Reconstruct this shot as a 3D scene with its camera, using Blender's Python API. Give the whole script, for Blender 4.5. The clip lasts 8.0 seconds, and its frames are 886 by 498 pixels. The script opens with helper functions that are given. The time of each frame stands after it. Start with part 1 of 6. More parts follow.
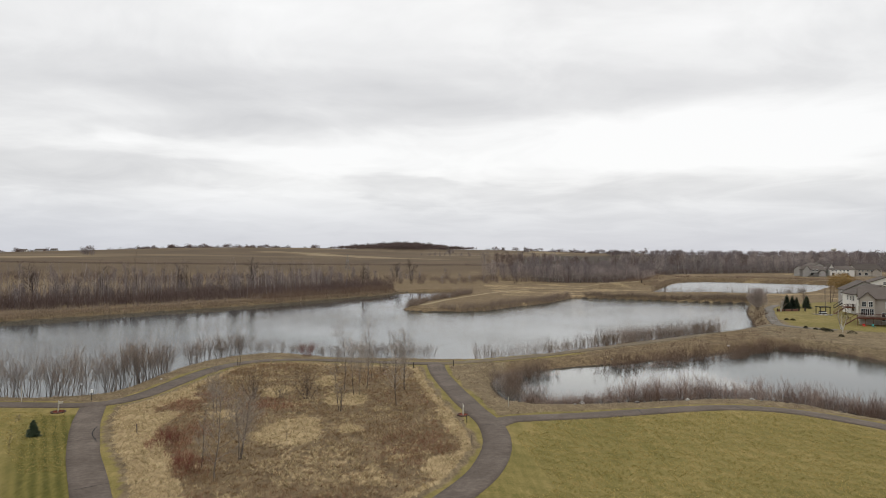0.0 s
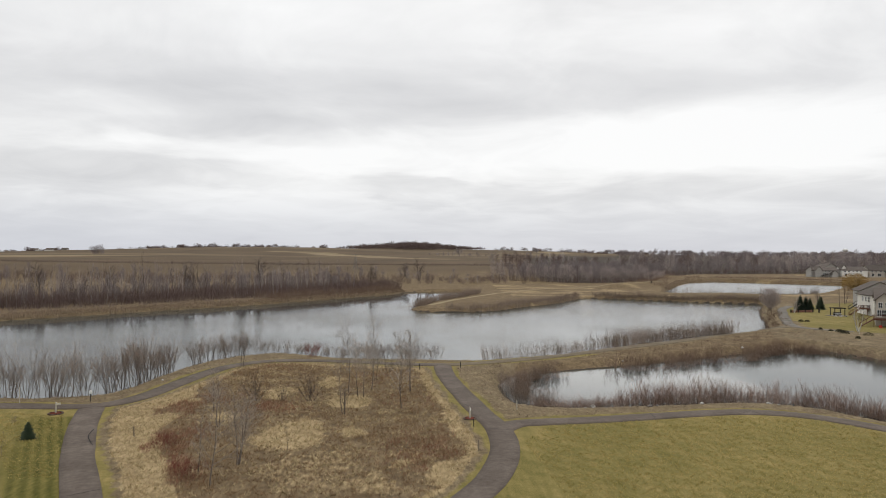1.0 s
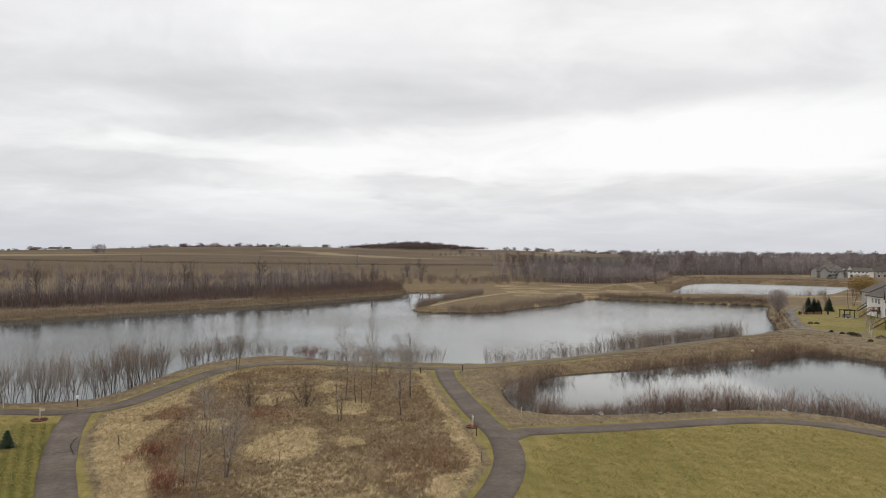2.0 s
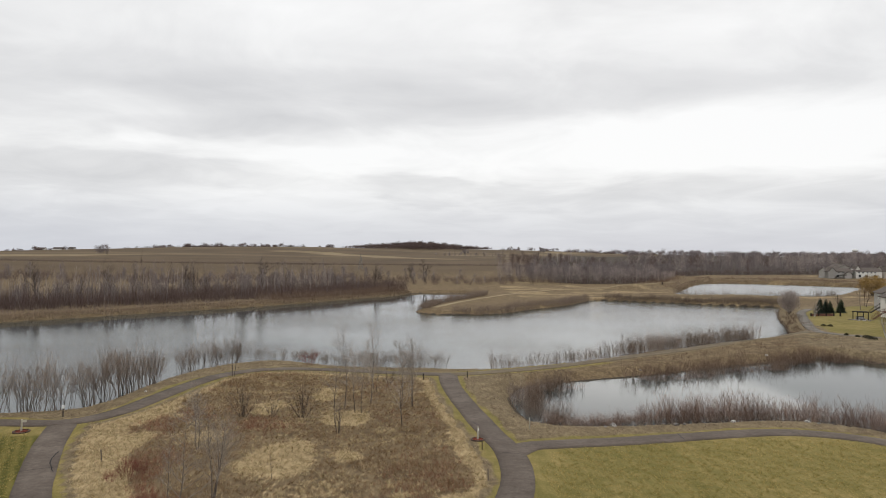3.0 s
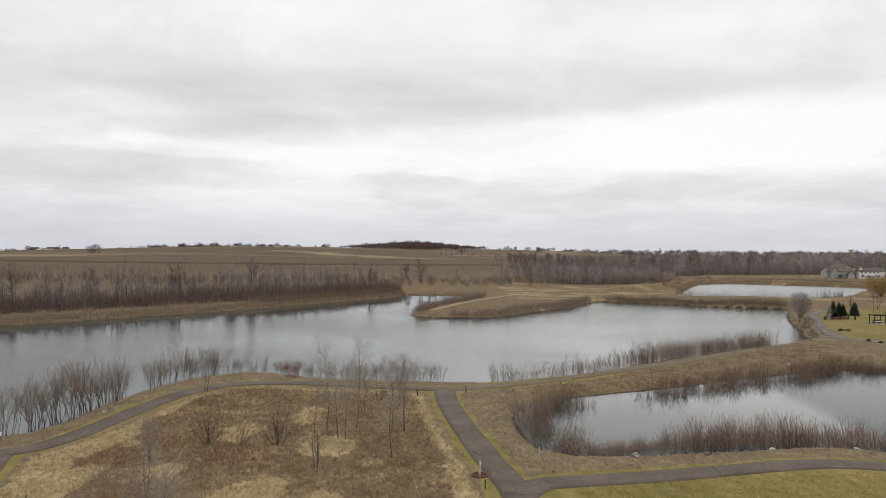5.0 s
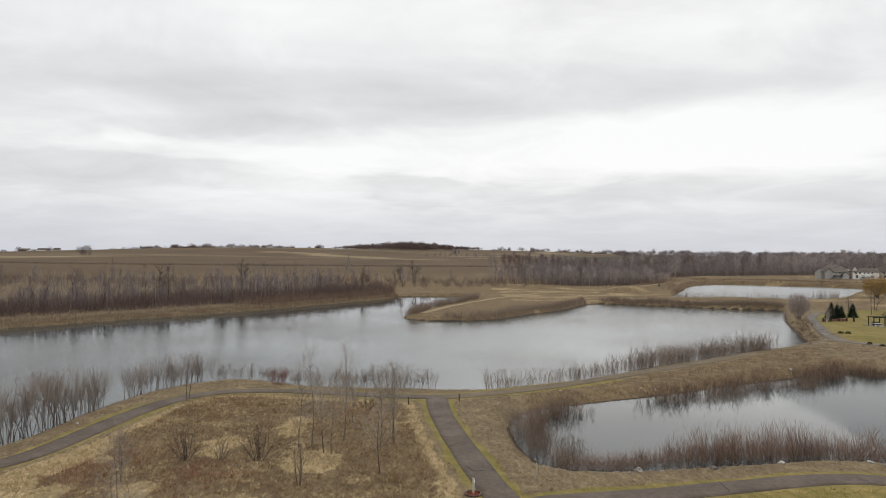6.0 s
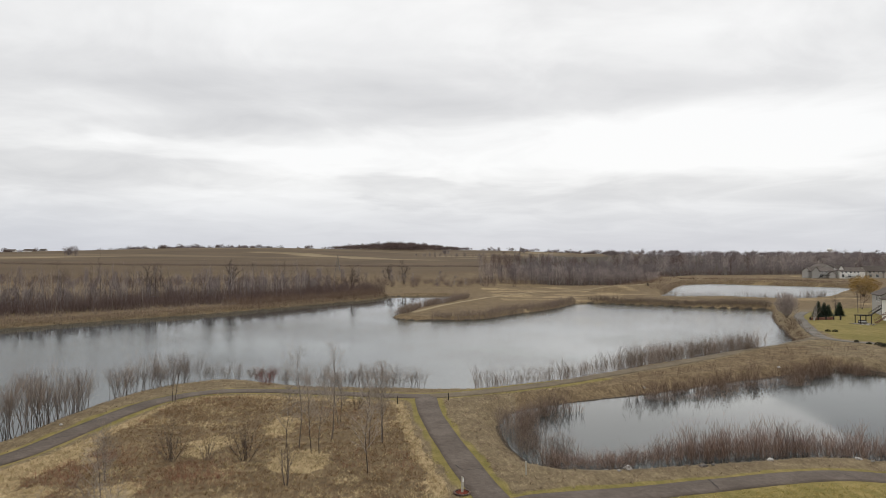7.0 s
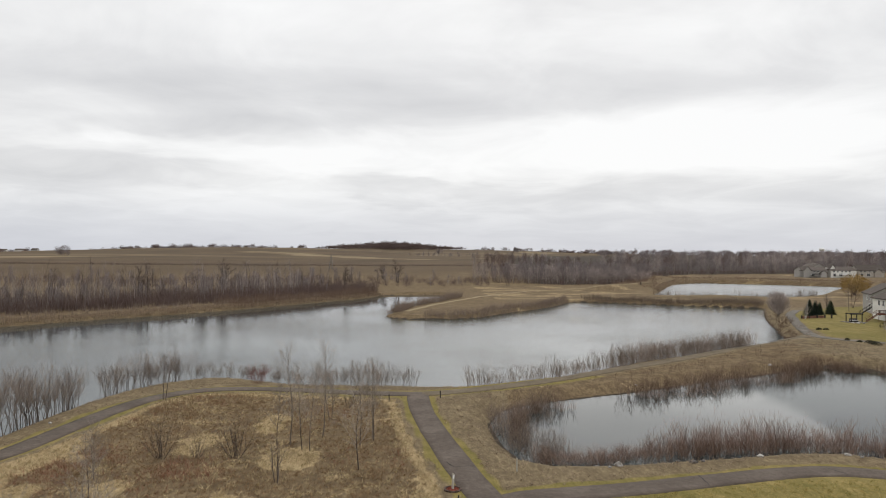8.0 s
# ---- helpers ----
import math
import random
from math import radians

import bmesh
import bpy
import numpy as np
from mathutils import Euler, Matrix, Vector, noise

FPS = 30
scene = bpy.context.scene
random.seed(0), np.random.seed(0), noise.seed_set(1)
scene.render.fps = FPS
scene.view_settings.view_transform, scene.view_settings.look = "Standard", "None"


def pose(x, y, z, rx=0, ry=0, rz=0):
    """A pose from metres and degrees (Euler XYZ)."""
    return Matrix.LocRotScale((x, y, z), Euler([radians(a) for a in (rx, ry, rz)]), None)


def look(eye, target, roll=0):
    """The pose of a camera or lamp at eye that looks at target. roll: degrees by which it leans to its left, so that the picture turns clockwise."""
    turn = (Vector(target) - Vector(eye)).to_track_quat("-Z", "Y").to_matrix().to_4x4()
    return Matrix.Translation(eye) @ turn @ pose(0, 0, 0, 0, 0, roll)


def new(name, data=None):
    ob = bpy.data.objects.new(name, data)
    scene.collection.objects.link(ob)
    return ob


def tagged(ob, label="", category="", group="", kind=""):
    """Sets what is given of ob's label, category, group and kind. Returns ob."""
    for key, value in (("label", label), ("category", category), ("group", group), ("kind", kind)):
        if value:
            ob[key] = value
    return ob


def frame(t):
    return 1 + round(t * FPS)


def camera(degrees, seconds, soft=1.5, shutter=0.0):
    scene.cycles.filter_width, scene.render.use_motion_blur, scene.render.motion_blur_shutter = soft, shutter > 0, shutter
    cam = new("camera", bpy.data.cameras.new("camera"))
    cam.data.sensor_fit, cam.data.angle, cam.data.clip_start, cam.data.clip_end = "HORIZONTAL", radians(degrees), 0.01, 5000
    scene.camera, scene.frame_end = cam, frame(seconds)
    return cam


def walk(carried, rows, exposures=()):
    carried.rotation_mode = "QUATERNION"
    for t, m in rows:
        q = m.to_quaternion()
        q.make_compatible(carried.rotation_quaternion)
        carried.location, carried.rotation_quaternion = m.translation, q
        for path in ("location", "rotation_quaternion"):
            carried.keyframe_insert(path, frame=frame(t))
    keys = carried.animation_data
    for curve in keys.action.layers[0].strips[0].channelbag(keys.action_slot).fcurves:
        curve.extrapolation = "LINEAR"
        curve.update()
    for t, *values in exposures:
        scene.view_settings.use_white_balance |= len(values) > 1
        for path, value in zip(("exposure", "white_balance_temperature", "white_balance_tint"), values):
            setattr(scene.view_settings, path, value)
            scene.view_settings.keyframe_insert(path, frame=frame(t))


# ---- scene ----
cam = camera(66.1, 8.0, soft=0.65)
PATH = [
    (0, (-0.829, -3.07, 16.804), (-0.728, -1.072, 16.824), 0.3),
    (0.5, (-0.678, -2.18, 16.699), (-0.591, -0.182, 16.719), 0.3),
    (1, (-0.516, -0.955, 16.657), (-0.44, 1.043, 16.677), 0.4),
    (1.5, (-0.401, 0.578, 16.62), (-0.327, 2.577, 16.64), 0.5),
    (3, (-0.137, 5.934, 16.956), (-0.08, 7.933, 16.975), 0.5),
    (3.5, (-0.096, 8.077, 16.995), (-0.038, 10.076, 17.014), 0.5),
    (4, (-0.056, 10.328, 17.123), (0.002, 12.327, 17.141), 0.5),
    (4.5, (0.027, 12.75, 17.171), (0.087, 14.749, 17.188), 0.5),
    (6, (0.518, 18.6, 17.519), (0.603, 20.598, 17.539), 0.4),
    (6.5, (0.614, 18.868, 17.498), (0.707, 20.865, 17.518), 0.4),
    (7, (0.645, 18.988, 17.301), (0.76, 20.985, 17.322), 0.3),
    (7.5, (0.801, 19.029, 17.188), (0.927, 21.025, 17.207), 0.3),
    (8, (0.888, 19.043, 17.063), (1.021, 21.039, 17.083), 0.3),
]
walk(cam, [(t, look(eye, aim, roll)) for t, eye, aim, roll in PATH])
scene.view_settings.exposure = 0.0

# ---- world and sun ----
SUN_AZ, SUN_EL = radians(16), radians(38)      # behind the clouds, ahead and a little to the right
SUN_DIR = Vector((math.sin(SUN_AZ) * math.cos(SUN_EL), math.cos(SUN_AZ) * math.cos(SUN_EL), math.sin(SUN_EL)))

CLOUD_ROLLS = [(-0.12, 0.215, 0.34, 0.045, -0.05, -0.115), (0.16, 0.245, 0.36, 0.040, 0.02, -0.07), (-0.48, 0.262, 0.30, 0.035, 0.0, -0.05), (-0.55, 0.128, 0.26, 0.030, 0.0, -0.085),
               (-0.03, 0.094, 0.12, 0.013, -0.08, -0.075), (0.22, 0.085, 0.16, 0.016, 0.02, -0.06), (-0.30, 0.187, 0.24, 0.013, 0.05, -0.06), (0.58, 0.30, 0.26, 0.05, 0.12, -0.04),
               (0.24, 0.160, 0.42, 0.052, 0.06, 0.15), (-0.28, 0.152, 0.26, 0.017, -0.02, 0.07), (-0.32, 0.074, 0.20, 0.020, 0.02, 0.10), (0.55, 0.185, 0.30, 0.060, 0.08, 0.08),
               (-0.1, 0.36, 0.5, 0.05, 0.0, 0.05)]


class Nodes:
    """Short hand for building a node tree."""

    def __init__(self, tree):
        self.tree = tree
        tree.nodes.clear()

    def add(self, kind, inputs=None, **props):
        n = self.tree.nodes.new(kind)
        if "operation" in props:
            n.operation = props["operation"]
        if "use_clamp" in props:
            n.use_clamp = props["use_clamp"]
        if "blend_type" in props:
            n.data_type, n.blend_type = "RGBA", props["blend_type"]
        if "interpolation_type" in props:
            n.interpolation_type = props["interpolation_type"]
        if "attribute_name" in props:
            n.attribute_name = props["attribute_name"]
        if "bands_direction" in props:
            n.bands_direction = props["bands_direction"]
        if "sky_type" in props:
            n.sky_type, n.sun_disc, n.sun_elevation, n.sun_rotation = props["sky_type"], False, SUN_EL, SUN_AZ
        for k, v in (inputs or {}).items():
            if isinstance(v, bpy.types.NodeSocket):
                self.tree.links.new(v, n.inputs[k])
            else:
                n.inputs[k].default_value = v
        return n

    def math(self, op, a, b=0.0, c=0.0, clamp=False):
        return self.add("ShaderNodeMath", {0: a, 1: b, 2: c}, operation=op, use_clamp=clamp).outputs[0]

    def mix(self, f, a, b, blend="MIX"):
        return self.add("ShaderNodeMix", {0: f, 6: a, 7: b}, blend_type=blend).outputs[2]

    def noise(self, vec, scale, detail=3.0, rough=0.55, distort=0.0):
        return self.add("ShaderNodeTexNoise", {"Vector": vec, "Scale": scale, "Detail": detail, "Roughness": rough, "Distortion": distort}).outputs["Fac"]

    def ramp(self, fac, *stops):
        n = self.add("ShaderNodeValToRGB", {0: fac})
        e = n.color_ramp.elements
        while len(e) < len(stops):
            e.new(0.5)
        for el, (pos, col) in zip(e, stops):
            el.position = pos
            el.color = (*col, 1) if len(col) == 3 else col
        return n.outputs[0]

    def step(self, v, lo, hi):
        return self.add("ShaderNodeMapRange", {0: v, 1: lo, 2: hi, 3: 0.0, 4: 1.0}, interpolation_type="SMOOTHSTEP").outputs[0]


def build_world():
    world = bpy.data.worlds.new("overcast_sky")
    scene.world = world
    world.use_nodes = True
    n = Nodes(world.node_tree)
    d = n.add("ShaderNodeTexCoord").outputs["Generated"]
    xyz = n.add("ShaderNodeSeparateXYZ", {0: d}).outputs
    up = n.math("MAXIMUM", xyz[2], 0.0)
    # a flat sheet of cloud seen in perspective
    den = n.math("ADD", up, 0.13)
    sheet = n.add("ShaderNodeCombineXYZ", {0: n.math("DIVIDE", xyz[0], den), 1: n.math("DIVIDE", xyz[1], den), 2: 3.7}).outputs[0]
    big = n.noise(sheet, 0.42, 4.0, 0.50, 0.5)
    fine = n.noise(sheet, 1.5, 6.0, 0.56, 0.5)
    mass = n.math("ADD", n.math("MULTIPLY", big, 0.5), n.math("MULTIPLY", fine, 0.5))
    # long rolls of cloud: bearing and height over the horizon of each, its reach, its tilt, and how thick (-) or thin (+) it is
    ahead = n.math("MAXIMUM", xyz[1], 0.05)
    warp = n.math("MULTIPLY_ADD", n.noise(sheet, 0.9, 4.0, 0.6), 0.14, -0.07)
    bear = n.math("ADD", n.math("DIVIDE", xyz[0], ahead), n.math("MULTIPLY", warp, 1.6))
    rise = n.math("ADD", n.math("DIVIDE", xyz[2], ahead), n.math("MULTIPLY", warp, 0.55))
    rolls = 0.0
    for cb, cr, wb, wr, tilt, thin in CLOUD_ROLLS:
        db = n.math("SUBTRACT", bear, cb)
        dr = n.math("SUBTRACT", n.math("SUBTRACT", rise, cr), n.math("MULTIPLY", db, tilt))
        far = n.math("ADD", n.math("POWER", n.math("ABSOLUTE", n.math("DIVIDE", db, wb)), 2.0), n.math("POWER", n.math("ABSOLUTE", n.math("DIVIDE", dr, wr)), 2.0))
        rolls = n.math("MULTIPLY_ADD", n.math("SUBTRACT", 1.0, n.step(far, 0.0, 1.6)), thin, rolls)
    front = n.step(xyz[1], 0.1, 0.5)
    mass = n.math("ADD", n.math("MULTIPLY_ADD", n.math("SUBTRACT", mass, 0.5), 0.8, 0.497), n.math("MULTIPLY", rolls, front))
    cloud = n.ramp(mass, (0.32, (0.67, 0.672, 0.685)), (0.46, (0.80, 0.80, 0.806)), (0.54, (0.91, 0.91, 0.91)), (0.63, (1.0, 1.0, 0.998)))
    lit = cloud
    # denser and bluer towards the horizon, brighter towards the zenith
    low = n.math("SUBTRACT", 1.0, n.step(up, 0.0, 0.12))
    lit = n.mix(n.math("MULTIPLY", low, 0.80), lit, (0.60, 0.625, 0.695, 1))
    high = n.math("MULTIPLY_ADD", n.step(up, 0.34, 1.0), 0.75, 1.0)
    lit = n.mix(1.0, lit, n.add("ShaderNodeCombineColor", {0: high, 1: high, 2: high}).outputs[0], "MULTIPLY")
    sky = n.add("ShaderNodeTexSky", sky_type="NISHITA").outputs[0]
    clear = n.add("ShaderNodeBackground", {0: sky, 1: 0.06}).outputs[0]
    over = n.add("ShaderNodeBackground", {0: lit, 1: 1.0}).outputs[0]
    both = n.add("ShaderNodeMixShader", {0: 0.94, 1: clear, 2: over}).outputs[0]
    n.add("ShaderNodeOutputWorld", {0: both})


build_world()
sun = new("sun", bpy.data.lights.new("sun", "SUN"))
sun.data.energy, sun.data.angle, sun.data.color = 0.50, radians(60), (1.0, 0.96, 0.9)
sun.matrix_world = look(SUN_DIR * 300, (0, 0, 0))


# ---- materials ----
def surface(name, build, rough=0.9, spec=0.2):
    m = bpy.data.materials.new(name)
    m.use_nodes = True
    n = Nodes(m.node_tree)
    bsdf = n.add("ShaderNodeBsdfPrincipled", {"Roughness": rough, "Specular IOR Level": spec})
    n.add("ShaderNodeOutputMaterial", {0: bsdf.outputs[0]})
    col, height, strength = build(n, bsdf)
    if isinstance(col, bpy.types.NodeSocket):
        n.tree.links.new(col, bsdf.inputs["Base Color"])
    elif col:
        bsdf.inputs["Base Color"].default_value = (*col, 1)
    if height is not None:
        b = n.add("ShaderNodeBump", {"Height": height, "Strength": strength, "Distance": 0.05})
        n.tree.links.new(b.outputs[0], bsdf.inputs["Normal"])
    return m


def where(n):
    return n.add("ShaderNodeNewGeometry").outputs["Position"]


def two_tone(name, a, b, scale=3.0, rough=0.85, bump=0.3, island=False, spec=0.2):
    """Paint, bark, stems and stone: two colours mixed by a coarse and a fine noise, and by chance from piece to piece."""
    def build(n, bsdf):
        p = n.add("ShaderNodeTexCoord").outputs["Object"]
        coarse, fine = n.noise(p, scale, 4), n.noise(p, scale * 9, 2)
        rnd = n.add("ShaderNodeNewGeometry").outputs["Random Per Island"] if island else n.add("ShaderNodeObjectInfo").outputs["Random"]
        f = n.math("ADD", n.math("MULTIPLY", coarse, 0.6), n.math("MULTIPLY", fine, 0.25))
        f = n.math("ADD", f, n.math("MULTIPLY_ADD", rnd, 0.5, -0.2))
        return n.mix(n.step(f, 0.2, 0.8), (*a, 1), (*b, 1)), fine, bump
    return surface(name, build, rough, spec)


def ground_build(n, bsdf):
    p = where(n)
    zone = n.add("ShaderNodeSeparateColor", {0: n.add("ShaderNodeAttribute", attribute_name="zone").outputs["Color"]}).outputs
    zone2 = n.add("ShaderNodeSeparateColor", {0: n.add("ShaderNodeAttribute", attribute_name="zone_far").outputs["Color"]}).outputs
    n_big, n_mid, n_grit = n.noise(p, 0.045, 4, 0.6), n.noise(p, 0.33, 5, 0.65), n.noise(p, 16.0, 2, 0.6)
    # grass lies combed along the y axis
    combed = n.add("ShaderNodeVectorMath", {0: p, 1: (1.0, 0.36, 1.0)}, operation="MULTIPLY").outputs[0]
    n_fine, n_tuft = n.noise(combed, 8.0, 4, 0.8), n.noise(combed, 2.6, 4, 0.75)
    streak = n.noise(n.add("ShaderNodeVectorMath", {0: p, 1: (1.5, 0.10, 1.0)}, operation="MULTIPLY").outputs[0], 1.0, 3, 0.6)
    mott = n.math("ADD", n.math("MULTIPLY", n_mid, 0.25), n.math("ADD", n.math("MULTIPLY", n_tuft, 0.40), n.math("MULTIPLY", n_fine, 0.35)))
    # dead wild grass
    wild = n.ramp(mott, (0.37, (0.076, 0.055, 0.033)), (0.49, (0.150, 0.113, 0.066)), (0.62, (0.290, 0.226, 0.132)))
    # scrub meadow: leaf litter, red-brown stalks, pale grass
    litter = n.ramp(mott, (0.37, (0.064, 0.043, 0.024)), (0.49, (0.134, 0.095, 0.053)), (0.62, (0.262, 0.195, 0.110)))
    pale = n.ramp(mott, (0.37, (0.125, 0.088, 0.046)), (0.49, (0.275, 0.202, 0.106)), (0.62, (0.48, 0.370, 0.212)))
    scrub = n.mix(n.step(n.math("ADD", zone2[2], n.math("MULTIPLY_ADD", n_tuft, 0.9, -0.45)), 0.38, 0.66), litter, pale)
    # mown lawn, half asleep
    wave = n.add("ShaderNodeTexWave", {"Vector": p, "Scale": 0.22, "Distortion": 1.0, "Detail": 2.0, "Detail Scale": 0.6}, bands_direction="DIAGONAL").outputs["Fac"]
    tone = n.math("ADD", n.math("MULTIPLY", n_mid, 0.13), n.math("ADD", n.math("MULTIPLY", n_tuft, 0.12), n.math("ADD", n.math("MULTIPLY", n_fine, 0.40), n.math("MULTIPLY", streak, 0.21))))
    sweep = n.noise(n.add("ShaderNodeVectorMath", {0: p, 1: (0.09, 1.3, 1.0)}, operation="MULTIPLY").outputs[0], 1.0, 3, 0.65)
    tone = n.math("ADD", tone, n.math("MULTIPLY_ADD", sweep, 0.12, -0.06))
    tone = n.math("ADD", tone, n.math("ADD", n.math("MULTIPLY", n_big, 0.26), n.math("MULTIPLY", wave, 0.035)))
    lawn = n.ramp(tone, (0.36, (0.047, 0.049, 0.011)), (0.50, (0.128, 0.113, 0.031)), (0.61, (0.208, 0.165, 0.057)), (0.74, (0.345, 0.262, 0.108)))
    # a lusher lawn, mown in stripes along the west path
    lush = n.add("ShaderNodeAttribute", attribute_name="zone").outputs["Alpha"]
    across = n.add("ShaderNodeVectorMath", {0: p, 1: (0.885, 0.466, 0.0)}, operation="DOT_PRODUCT").outputs["Value"]
    stripe = n.math("SINE", n.math("ADD", n.math("MULTIPLY", across, 7.4), n.math("MULTIPLY", n_mid, 1.6)))
    deep = n.ramp(n.math("ADD", n.math("MULTIPLY", stripe, 0.065), mott), (0.34, (0.185, 0.150, 0.045)), (0.50, (0.105, 0.094, 0.022)), (0.66, (0.046, 0.048, 0.009)))
    lawn = n.mix(lush, lawn, deep)
    # ploughed and stubble fields
    furrow = n.noise(p, 0.012, 4, 0.6)
    field_a = n.ramp(n.math("ADD", n.math("MULTIPLY", furrow, 0.7), n.math("MULTIPLY", n_mid, 0.3)), (0.35, (0.078, 0.055, 0.034)), (0.65, (0.122, 0.086, 0.051)))
    field_b = n.ramp(furrow, (0.35, (0.18, 0.135, 0.078)), (0.65, (0.25, 0.195, 0.115)))
    field = n.mix(zone2[0], field_a, field_b)
    mud = n.ramp(mott, (0.3, (0.035, 0.028, 0.021)), (0.7, (0.075, 0.058, 0.042)))
    jag = n.math("MULTIPLY_ADD", n_mid, 0.5, -0.25)
    def edge(v, lo=0.35, hi=0.65):
        return n.step(n.math("ADD", v, jag), lo, hi)
    col = n.mix(edge(zone[1]), wild, scrub)
    col = n.mix(edge(zone[0]), col, lawn)
    col = n.mix(zone[2], col, field)
    col = n.mix(edge(zone2[1]), col, mud)
    return col, n.math("ADD", n_fine, n.math("MULTIPLY", n_grit, 0.5)), 0.9


M_GROUND = surface("earth_and_grass", ground_build, 0.95, 0.1)


def asphalt_build(n, bsdf):
    p = where(n)
    big, mid, grit = n.noise(p, 0.25, 4, 0.6), n.noise(p, 2.2, 4, 0.6), n.noise(p, 45, 2, 0.6)
    f = n.math("ADD", n.math("MULTIPLY", big, 0.5), n.math("ADD", n.math("MULTIPLY", mid, 0.3), n.math("MULTIPLY", grit, 0.2)))
    return n.ramp(f, (0.34, (0.062, 0.047, 0.036)), (0.50, (0.106, 0.083, 0.066)), (0.66, (0.168, 0.136, 0.110))), grit, 0.5


def gravel_build(n, bsdf):
    p = where(n)
    big, mid, grit = n.noise(p, 0.3, 4, 0.6), n.noise(p, 2.0, 4, 0.6), n.noise(p, 30, 2, 0.6)
    f = n.math("ADD", n.math("MULTIPLY", big, 0.5), n.math("ADD", n.math("MULTIPLY", mid, 0.3), n.math("MULTIPLY", grit, 0.2)))
    return n.ramp(f, (0.32, (0.105, 0.082, 0.055)), (0.52, (0.155, 0.124, 0.085)), (0.70, (0.23, 0.185, 0.125))), grit, 0.6


def track_build(n, bsdf):
    p = where(n)
    f = n.math("ADD", n.math("MULTIPLY", n.noise(p, 0.4, 4, 0.6), 0.6), n.math("MULTIPLY", n.noise(p, 3.0, 3, 0.6), 0.4))
    return n.ramp(f, (0.34, (0.19, 0.145, 0.085)), (0.66, (0.33, 0.265, 0.165))), None, 0


M_TRACK = surface("dry_grass_track", track_build, 0.95, 0.1)
M_ASPHALT = surface("worn_asphalt", asphalt_build, 0.9, 0.25)
def palepath_build(n, bsdf):
    p = where(n)
    f = n.math("ADD", n.math("MULTIPLY", n.noise(p, 0.3, 4, 0.6), 0.6), n.math("MULTIPLY", n.noise(p, 3.0, 3, 0.6), 0.4))
    return n.ramp(f, (0.34, (0.10, 0.088, 0.072)), (0.66, (0.185, 0.165, 0.14))), None, 0


M_PALEPATH = surface("pale_worn_path", palepath_build, 0.92, 0.2)
M_GRAVEL = surface("packed_gravel", gravel_build, 0.95, 0.15)


def water_build(n, bsdf, lee):
    """Ripples in two sizes; lee is a socket or a number, 1 where no wind reaches the water."""
    p = where(n)
    gust = n.step(n.noise(p, 0.02, 3, 0.5), 0.35, 0.7)
    flat = n.add("ShaderNodeVectorMath", {0: p, 1: (1.0, 2.2, 1.0)}, operation="MULTIPLY").outputs[0]
    rip = n.math("ADD", n.noise(flat, 1.3, 3, 0.6), n.math("MULTIPLY", n.noise(flat, 5.0, 2, 0.6), 0.35))
    h = n.math("MULTIPLY", rip, n.math("MULTIPLY_ADD", gust, 0.7, 0.45))
    bsdf.inputs["IOR"].default_value = 1.33
    return n.math("MULTIPLY", h, n.math("MULTIPLY_ADD", lee, -0.96, 1.0))


def lake_build(n, bsdf):
    # calm in the lee of the wooded west bank and close under the other banks
    p = where(n)
    off = n.add("ShaderNodeVectorMath", {0: p, 1: (0.766, -0.643, 0.0)}, operation="DOT_PRODUCT").outputs["Value"]
    wisp = n.math("MULTIPLY_ADD", n.noise(n.add("ShaderNodeVectorMath", {0: p, 1: (0.35, 1.0, 1.0)}, operation="MULTIPLY").outputs[0], 0.05, 4, 0.6), 18.0, -9.0)
    lee = n.math("SUBTRACT", 1.0, n.step(n.math("ADD", off, wisp), -180.0, -138.0))
    return (0.024, 0.038, 0.040), water_build(n, bsdf, lee), 0.66


def pond_build(n, bsdf):
    p = where(n)
    lee = n.step(n.noise(p, 0.035, 3, 0.55), 0.36, 0.56)
    return (0.030, 0.038, 0.038), water_build(n, bsdf, n.math("MULTIPLY_ADD", lee, 0.45, 0.5)), 0.30


def breeze_build(n, bsdf):
    return (0.070, 0.080, 0.084), water_build(n, bsdf, 0.0), 1.0


M_LAKE = surface("lake_water", lake_build, 0.03, 0.46)
M_POND = surface("pond_water", pond_build, 0.02, 0.21)
M_BREEZE = surface("ruffled_water", breeze_build, 0.25, 0.5)

M_BARK = two_tone("grey_bark", (0.085, 0.064, 0.050), (0.19, 0.155, 0.128), 4.0)
M_TWIG = two_tone("grey_brown_twigs", (0.12, 0.092, 0.074), (0.26, 0.21, 0.175), 1.0, bump=0)
M_PALEBARK = two_tone("pale_grey_bark", (0.22, 0.182, 0.148), (0.40, 0.345, 0.29), 3.0)
M_WILLOW = two_tone("willow_stems", (0.152, 0.114, 0.087), (0.330, 0.258, 0.202), 1.0, bump=0)
M_REDTWIG = two_tone("red_brown_stems", (0.125, 0.080, 0.056), (0.270, 0.188, 0.136), 1.0, bump=0)
M_SCRUB = two_tone("brown_scrub_stalks", (0.145, 0.088, 0.046), (0.365, 0.245, 0.136), 1.0, bump=0, island=True)
M_REED = two_tone("dead_reed", (0.215, 0.160, 0.108), (0.41, 0.315, 0.218), 1.0, bump=0, island=True)
M_STRAW = two_tone("pale_straw", (0.32, 0.25, 0.135), (0.62, 0.50, 0.30), 1.0, bump=0, island=True)
# dark brown stems pulled slightly purplish, painting in haze for the far hill
M_THICKET_HAZED = two_tone("dark_hazed_thicket_stems", (0.095, 0.066, 0.058), (0.200, 0.146, 0.130), 0.5, bump=0, island=True)
